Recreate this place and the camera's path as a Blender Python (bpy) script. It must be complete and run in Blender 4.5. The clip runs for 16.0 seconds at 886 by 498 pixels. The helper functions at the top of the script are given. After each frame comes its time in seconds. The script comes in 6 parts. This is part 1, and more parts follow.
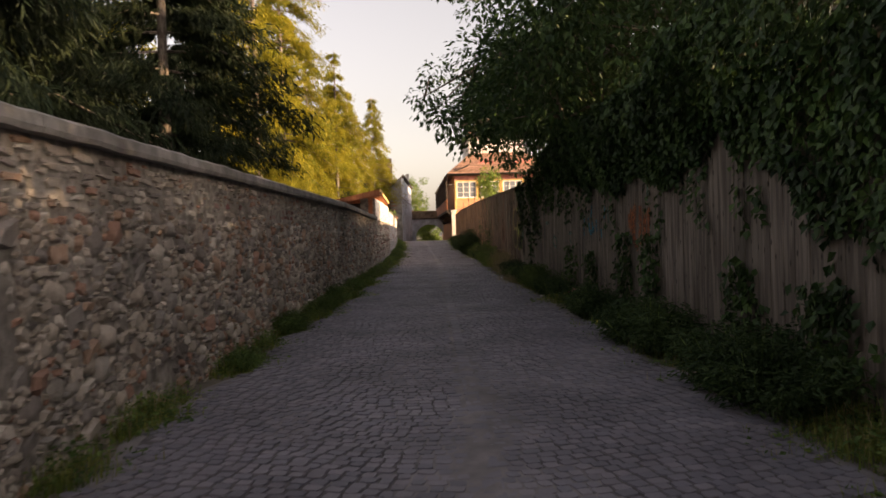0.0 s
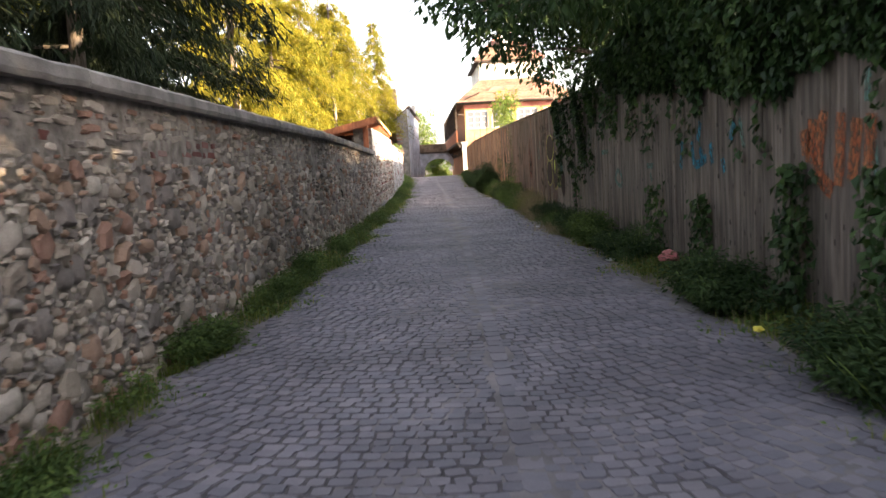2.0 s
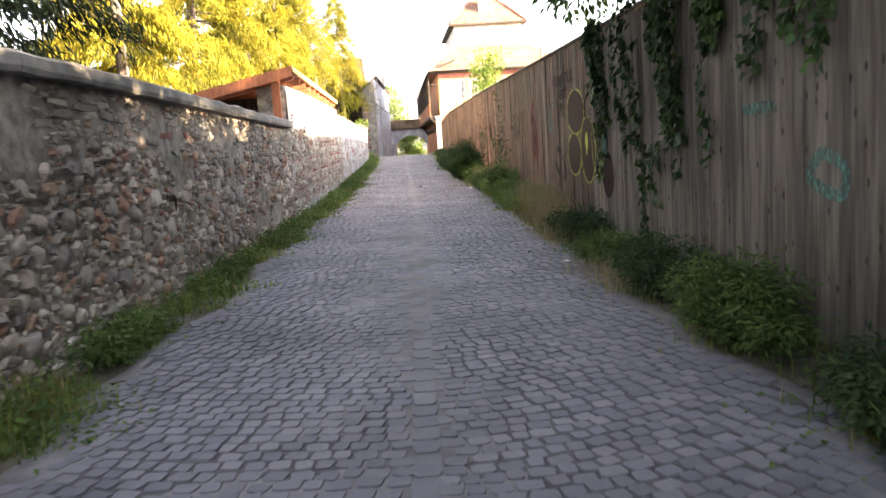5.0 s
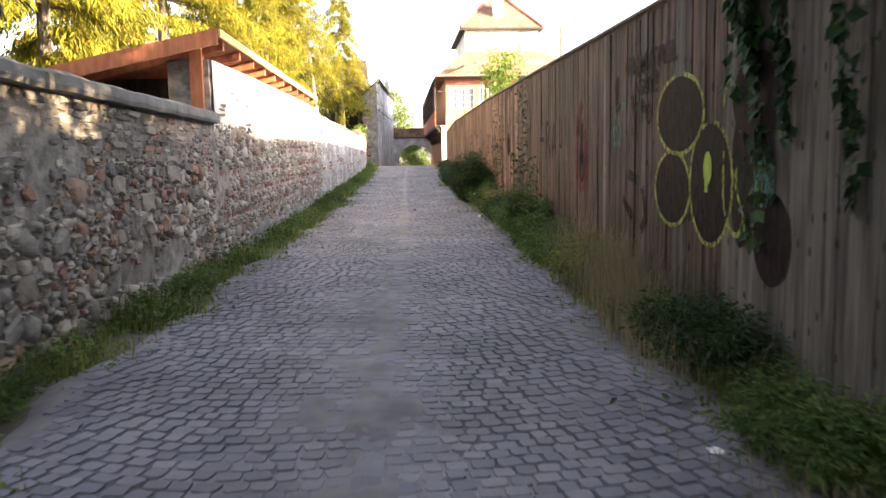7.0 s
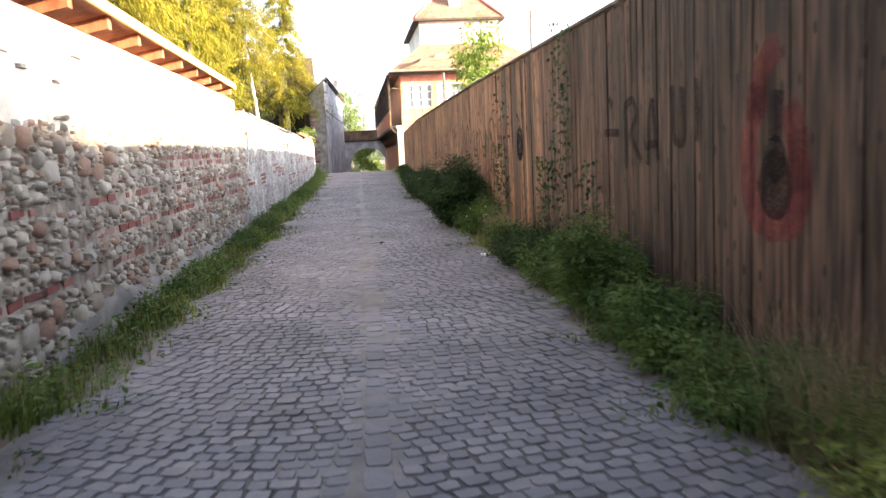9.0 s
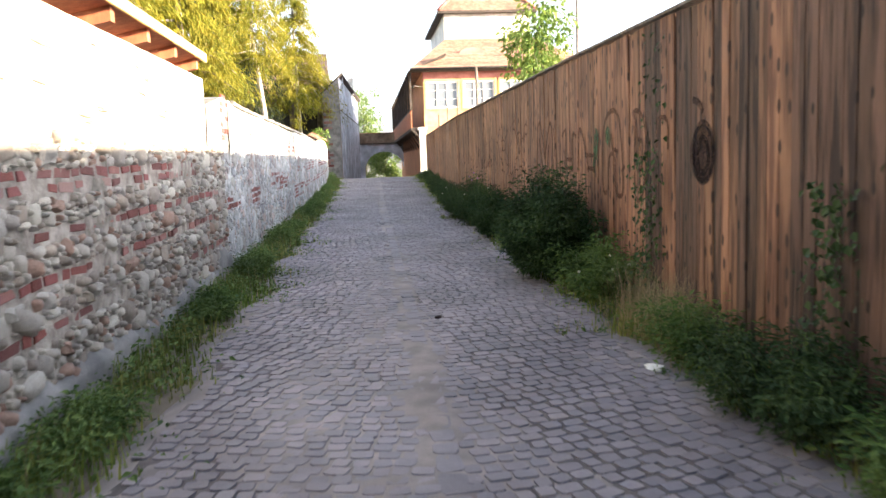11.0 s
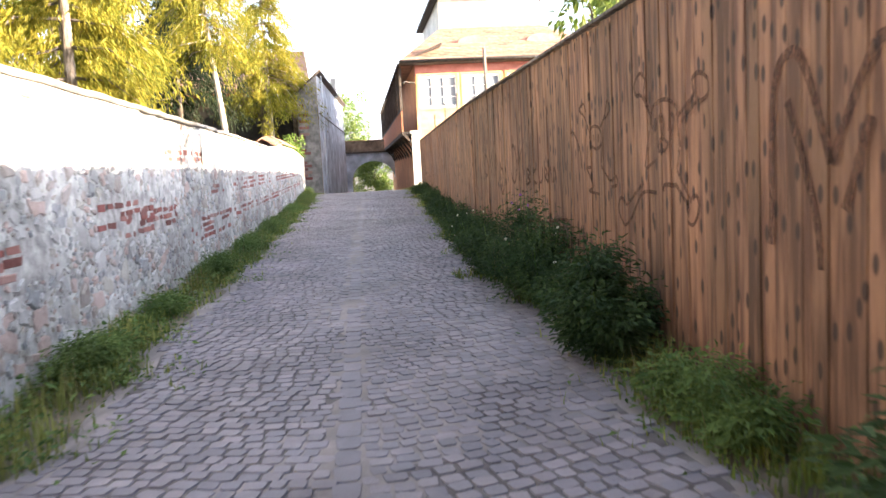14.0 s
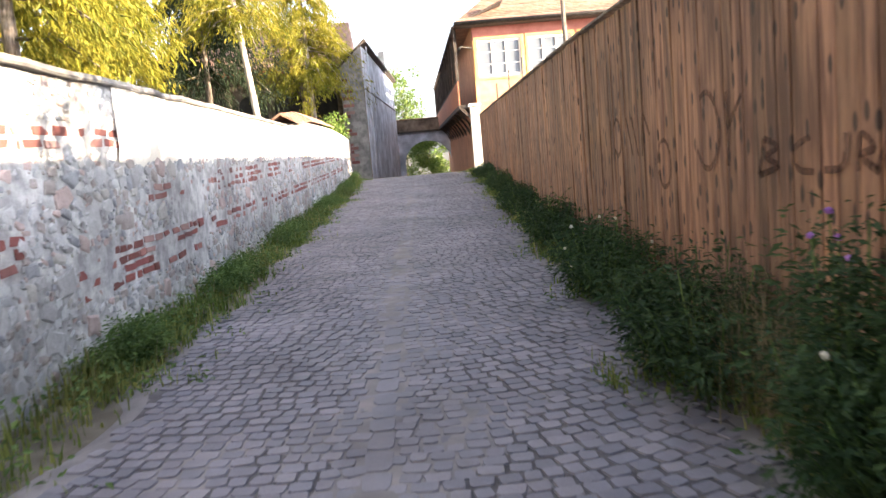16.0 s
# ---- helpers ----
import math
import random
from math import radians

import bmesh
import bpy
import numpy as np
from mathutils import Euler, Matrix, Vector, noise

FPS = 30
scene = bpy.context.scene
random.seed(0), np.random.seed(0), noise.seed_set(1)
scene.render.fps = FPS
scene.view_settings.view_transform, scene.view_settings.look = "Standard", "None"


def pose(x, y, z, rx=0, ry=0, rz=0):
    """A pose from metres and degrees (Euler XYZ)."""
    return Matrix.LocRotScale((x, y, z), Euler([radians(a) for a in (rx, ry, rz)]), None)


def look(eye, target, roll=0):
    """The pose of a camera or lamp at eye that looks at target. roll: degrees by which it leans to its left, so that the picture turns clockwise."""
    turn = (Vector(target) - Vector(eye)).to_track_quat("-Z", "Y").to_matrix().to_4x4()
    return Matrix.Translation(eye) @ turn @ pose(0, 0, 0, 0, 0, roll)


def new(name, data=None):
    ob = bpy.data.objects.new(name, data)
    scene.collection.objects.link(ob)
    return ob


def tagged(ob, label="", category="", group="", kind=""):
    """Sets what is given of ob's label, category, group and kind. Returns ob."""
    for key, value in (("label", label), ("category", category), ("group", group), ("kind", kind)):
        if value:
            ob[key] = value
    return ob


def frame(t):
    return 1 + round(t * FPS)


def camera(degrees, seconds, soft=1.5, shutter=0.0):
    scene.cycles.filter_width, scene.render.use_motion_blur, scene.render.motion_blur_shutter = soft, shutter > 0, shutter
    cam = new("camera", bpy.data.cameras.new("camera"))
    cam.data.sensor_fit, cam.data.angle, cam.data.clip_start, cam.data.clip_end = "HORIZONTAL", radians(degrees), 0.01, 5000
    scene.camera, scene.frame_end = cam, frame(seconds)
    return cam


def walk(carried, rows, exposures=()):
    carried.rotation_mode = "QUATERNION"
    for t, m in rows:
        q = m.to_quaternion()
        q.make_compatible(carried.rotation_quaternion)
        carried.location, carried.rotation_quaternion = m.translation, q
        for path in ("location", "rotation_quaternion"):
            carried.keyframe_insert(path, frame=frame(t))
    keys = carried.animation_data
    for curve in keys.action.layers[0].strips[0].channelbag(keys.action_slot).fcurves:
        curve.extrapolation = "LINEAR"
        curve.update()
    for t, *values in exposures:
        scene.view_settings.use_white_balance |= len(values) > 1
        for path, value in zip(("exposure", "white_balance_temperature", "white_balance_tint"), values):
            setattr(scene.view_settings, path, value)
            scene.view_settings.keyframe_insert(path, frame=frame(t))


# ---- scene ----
cam = camera(59.2, 16.0, 1.5, 0.3)
PATH = [
    (0, (-0.035, 0.294, 1.2), (0.045, 2.292, 1.162), -1.7),
    (0.5, (-0.011, 1.433, 1.232), (0.122, 3.428, 1.168), -4.1),
    (1, (-0.028, 2.584, 1.253), (0.004, 4.577, 1.089), -4.5),
    (1.5, (0.012, 3.735, 1.262), (0.056, 5.73, 1.134), -4.9),
    (2, (0.039, 4.943, 1.266), (0.085, 6.932, 1.061), -3.3),
    (2.5, (0.074, 6.119, 1.277), (0.14, 8.107, 1.076), -4.4),
    (2.8, (0.113, 6.891, 1.3), (0.167, 8.884, 1.137), -3.4),
    (3, (0.16, 7.42, 1.309), (0.301, 9.403, 1.094), -2.7),
    (3.5, (0.22, 8.645, 1.31), (0.404, 10.621, 1.064), -2.7),
    (4, (0.317, 9.843, 1.297), (0.432, 11.826, 1.063), -4.8),
    (4.2, (0.363, 10.372, 1.277), (0.482, 12.352, 1.019), -4.3),
    (6.3, (0.938, 14.912, 1.312), (1.027, 16.892, 1.044), -3.8),
    (6.5, (0.95, 15.432, 1.322), (1.083, 17.411, 1.061), -4.1),
    (7, (0.907, 16.568, 1.316), (1.006, 18.551, 1.078), -1.1),
    (7.5, (0.924, 17.81, 1.339), (1.033, 19.787, 1.058), -1.6),
    (8, (0.931, 19.074, 1.361), (1.168, 21.046, 1.125), 1.3),
    (8.5, (0.872, 20.262, 1.37), (1.0, 22.245, 1.145), -1.5),
    (9, (0.818, 21.549, 1.394), (1.033, 23.523, 1.157), -2.7),
    (9.5, (0.691, 22.763, 1.42), (0.87, 24.741, 1.185), -1.8),
    (9.7, (0.654, 23.233, 1.43), (0.813, 25.212, 1.193), -1.4),
    (11.8, (0.613, 27.933, 1.538), (0.811, 29.91, 1.316), -2.4),
    (12, (0.622, 28.424, 1.517), (0.771, 30.402, 1.264), -3.5),
    (12.5, (0.686, 29.682, 1.517), (0.853, 31.651, 1.208), -4.3),
    (13, (0.798, 30.846, 1.519), (0.972, 32.821, 1.256), -2.7),
    (13.5, (0.916, 31.987, 1.532), (1.08, 33.969, 1.314), -3.1),
    (14, (1.084, 33.202, 1.542), (1.285, 35.181, 1.337), -3.1),
    (14.5, (1.253, 34.487, 1.536), (1.44, 36.457, 1.245), -2.2),
    (15, (1.292, 35.641, 1.566), (1.406, 37.607, 1.218), -1.5),
    (15.5, (1.283, 36.753, 1.566), (1.33, 38.735, 1.303), -2.7),
    (16, (1.223, 37.895, 1.564), (1.274, 39.879, 1.316), -5.0),
]
EXPOSURES = [(0, 1.22, 7400, 23), (0.5, 1.0, 7200, 22), (1, 1.68, 6800, 20), (1.5, 2.35, 6600, 19), (2, 2.65, 6450, 17), (2.5, 2.92, 6430, 16), (3, 3.02, 6420, 15), (3.5, 3.28, 6400, 15), (4, 3.35, 6400, 15), (7, 2.95, 6250, 15), (7.5, 2.8, 6200, 15), (8, 3.15, 6150, 14), (8.5, 2.95, 6050, 14), (9.5, 2.77, 5950, 13), (12.5, 2.52, 5500, 10), (14.5, 2.9, 5800, 15), (16, 2.62, 5750, 14)]
walk(cam, [(t, look(eye, target, roll)) for t, eye, target, roll in PATH], EXPOSURES)

# the sun comes low over the fence from behind the walker
SUN_FROM = Vector((1.0, -0.42, 0.0)).normalized()
SUN_ELEV = radians(11.8)
world = bpy.data.worlds.new("world")
scene.world = world
world.use_nodes = True
wn = world.node_tree.nodes
sky = wn.new("ShaderNodeTexSky")
sky.sky_type = "NISHITA"
sky.sun_disc = False
sky.sun_elevation = SUN_ELEV
sky.sun_rotation = math.atan2(SUN_FROM.x, SUN_FROM.y)
sky.dust_density = 2.5
sky.ozone_density = 0.3
wn["Background"].inputs["Strength"].default_value = 0.135
haze = wn.new("ShaderNodeHueSaturation")
haze.inputs["Saturation"].default_value = 0.4
world.node_tree.links.new(sky.outputs[0], haze.inputs["Color"])
world.node_tree.links.new(haze.outputs[0], wn["Background"].inputs["Color"])
sun = new("sun", bpy.data.lights.new("sun", "SUN"))
sun.data.energy = 5.0
sun.data.angle = radians(0.6)
sun.data.color = (1.0, 0.76, 0.45)
sdir = SUN_FROM * math.cos(SUN_ELEV) + Vector((0, 0, math.sin(SUN_ELEV)))
sun.matrix_world = look(sdir * 50, (0, 0, 0))

RNG = np.random.default_rng(7)


# ---------- materials ----------
def mat(name, cols, scale=6.0, rough=0.85, bump=0.3, fine=60.0, rnd=0.0, stretch=(1, 1, 1), leaf=0.0, stain=0.25, metal=0.0, ramp=None, spots=None, worn=0.0):
    """Two-scale procedural surface in world metres. cols: two colours mixed by noise; ramp: colours picked piece by piece."""
    m = bpy.data.materials.new(name)
    m.use_nodes = True
    nt = m.node_tree
    N, Lk = nt.nodes, nt.links.new
    b = N["Principled BSDF"]
    b.inputs["Roughness"].default_value = rough
    b.inputs["Metallic"].default_value = metal
    geo = N.new("ShaderNodeNewGeometry")
    mp = N.new("ShaderNodeMapping")
    mp.inputs["Scale"].default_value = stretch
    Lk(geo.outputs["Position"], mp.inputs["Vector"])
    n1 = N.new("ShaderNodeTexNoise"); n1.inputs["Scale"].default_value = scale; n1.inputs["Detail"].default_value = 6
    n2 = N.new("ShaderNodeTexNoise"); n2.inputs["Scale"].default_value = fine; n2.inputs["Detail"].default_value = 4
    n3 = N.new("ShaderNodeTexNoise"); n3.inputs["Scale"].default_value = 0.9; n3.inputs["Detail"].default_value = 5
    for n in (n1, n2):
        Lk(mp.outputs[0], n.inputs["Vector"])
    Lk(geo.outputs["Position"], n3.inputs["Vector"])
    inf = N.new("ShaderNodeObjectInfo")
    add = N.new("ShaderNodeMath"); add.operation = "ADD"
    fr = N.new("ShaderNodeMath"); fr.operation = "FRACT"
    Lk(inf.outputs["Random"], add.inputs[0]); Lk(geo.outputs["Random Per Island"], add.inputs[1]); Lk(add.outputs[0], fr.inputs[0])

    def mix(a, bb, f, kind="MIX"):
        x = N.new("ShaderNodeMix"); x.data_type = "RGBA"; x.blend_type = kind
        for s, v in ((x.inputs[6], a), (x.inputs[7], bb), (x.inputs[0], f)):
            if isinstance(v, tuple):
                s.default_value = (*v, 1)
            elif isinstance(v, (int, float)):
                s.default_value = v
            else:
                Lk(v, s)
        return x.outputs[2]

    cr = N.new("ShaderNodeValToRGB")
    cr.color_ramp.elements[0].position, cr.color_ramp.elements[1].position = (0.36, 0.66) if stretch[2] >= 1 else (0.41, 0.6)
    cr.color_ramp.elements[0].color, cr.color_ramp.elements[1].color = (*cols[0], 1), (*cols[1], 1)
    Lk(n1.outputs["Fac"], cr.inputs[0])
    col = cr.outputs[0]
    if ramp:
        pr = N.new("ShaderNodeValToRGB"); pr.color_ramp.interpolation = "CONSTANT"
        e = pr.color_ramp.elements
        while len(e) < len(ramp):
            e.new(0.5)
        for i, c in enumerate(ramp):
            e[i].position = i / len(ramp); e[i].color = (*c, 1)
        Lk(fr.outputs[0], pr.inputs[0])
        col = mix(pr.outputs[0], col, 0.22)
    if rnd:
        k = N.new("ShaderNodeMapRange"); k.inputs["To Min"].default_value, k.inputs["To Max"].default_value = 1 - rnd, 1 + rnd
        Lk(fr.outputs[0], k.inputs["Value"])
        hs = N.new("ShaderNodeHueSaturation"); Lk(k.outputs[0], hs.inputs["Value"]); Lk(col, hs.inputs["Color"])
        k2 = N.new("ShaderNodeMapRange"); k2.inputs["To Min"].default_value, k2.inputs["To Max"].default_value = 0.5 + (0.05 if leaf else 0.012) * rnd, 0.5 - (0.05 if leaf else 0.012) * rnd
        Lk(fr.outputs[0], k2.inputs["Value"]); Lk(k2.outputs[0], hs.inputs["Hue"])
        col = hs.outputs[0]
    if stain:
        sr = N.new("ShaderNodeMapRange"); sr.inputs["From Min"].default_value, sr.inputs["From Max"].default_value = 0.35, 0.7
        sr.inputs["To Min"].default_value, sr.inputs["To Max"].default_value = 1 + stain * 0.5, 1 - stain
        Lk(n3.outputs["Fac"], sr.inputs["Value"])
        hv = N.new("ShaderNodeHueSaturation"); Lk(sr.outputs[0], hv.inputs["Value"]); Lk(col, hv.inputs["Color"])
        col = hv.outputs[0]
    if spots:
        vo = N.new("ShaderNodeTexVoronoi"); vo.inputs["Scale"].default_value = spots[0]
        vo.voronoi_dimensions = "2D"
        sx = N.new("ShaderNodeSeparateXYZ"); cx = N.new("ShaderNodeCombineXYZ")
        ky = N.new("ShaderNodeMath"); ky.operation = "MULTIPLY"; ky.inputs[1].default_value = spots[1]
        Lk(geo.outputs["Position"], sx.inputs[0]); Lk(sx.outputs["Y"], ky.inputs[0]); Lk(ky.outputs[0], cx.inputs[0]); Lk(sx.outputs["Z"], cx.inputs[1])
        Lk(cx.outputs[0], vo.inputs["Vector"])
        vr = N.new("ShaderNodeMapRange"); vr.inputs["From Min"].default_value, vr.inputs["From Max"].default_value = spots[2] * 0.6, spots[2]
        vr.inputs["To Min"].default_value, vr.inputs["To Max"].default_value = 0.92, 0.0
        Lk(vo.outputs["Distance"], vr.inputs["Value"])
        sc = N.new("ShaderNodeSeparateColor"); Lk(vo.outputs["Color"], sc.inputs[0])
        gate = N.new("ShaderNodeMath"); gate.operation = "GREATER_THAN"; gate.inputs[1].default_value = 0.56; Lk(sc.outputs[0], gate.inputs[0])
        gm = N.new("ShaderNodeMath"); gm.operation = "MULTIPLY"; Lk(vr.outputs[0], gm.inputs[0]); Lk(gate.outputs[0], gm.inputs[1])
        col = mix(col, spots[3], gm.outputs[0])
    f2 = N.new("ShaderNodeMapRange"); f2.inputs["To Min"].default_value, f2.inputs["To Max"].default_value = 0.78, 1.2
    Lk(n2.outputs["Fac"], f2.inputs["Value"])
    hf = N.new("ShaderNodeHueSaturation"); Lk(f2.outputs[0], hf.inputs["Value"]); Lk(col, hf.inputs["Color"])
    col = hf.outputs[0]
    Lk(col, b.inputs["Base Color"])
    if bump:
        bp = N.new("ShaderNodeBump"); bp.inputs["Strength"].default_value = bump; bp.inputs["Distance"].default_value = 0.02
        ad = N.new("ShaderNodeMath"); ad.operation = "MULTIPLY_ADD"; ad.inputs[1].default_value = 0.4
        Lk(n2.outputs["Fac"], ad.inputs[0]); Lk(n1.outputs["Fac"], ad.inputs[2])
        Lk(ad.outputs[0], bp.inputs["Height"]); Lk(bp.outputs[0], b.inputs["Normal"])
    if leaf:
        b.inputs["Specular IOR Level"].default_value = 0.22
        tr = N.new("ShaderNodeBsdfTranslucent")
        Lk(col, tr.inputs["Color"])
        ms = N.new("ShaderNodeMixShader"); ms.inputs[0].default_value = leaf
        Lk(b.outputs[0], ms.inputs[1]); Lk(tr.outputs[0], ms.inputs[2])
        Lk(ms.outputs[0], N["Material Output"].inputs["Surface"])
    if worn:
        b.inputs["Specular IOR Level"].default_value = 0.08
        tp = N.new("ShaderNodeBsdfTransparent")
        wr = N.new("ShaderNodeMapRange"); wr.inputs["From Min"].default_value, wr.inputs["From Max"].default_value = worn - 0.14, worn + 0.2
        Lk(n2.outputs["Fac"], wr.inputs["Value"])
        mw = N.new("ShaderNodeMixShader"); Lk(wr.outputs[0], mw.inputs[0]); Lk(tp.outputs[0], mw.inputs[1]); Lk(b.outputs[0], mw.inputs[2])
        Lk(mw.outputs[0], N["Material Output"].inputs["Surface"])
    return m


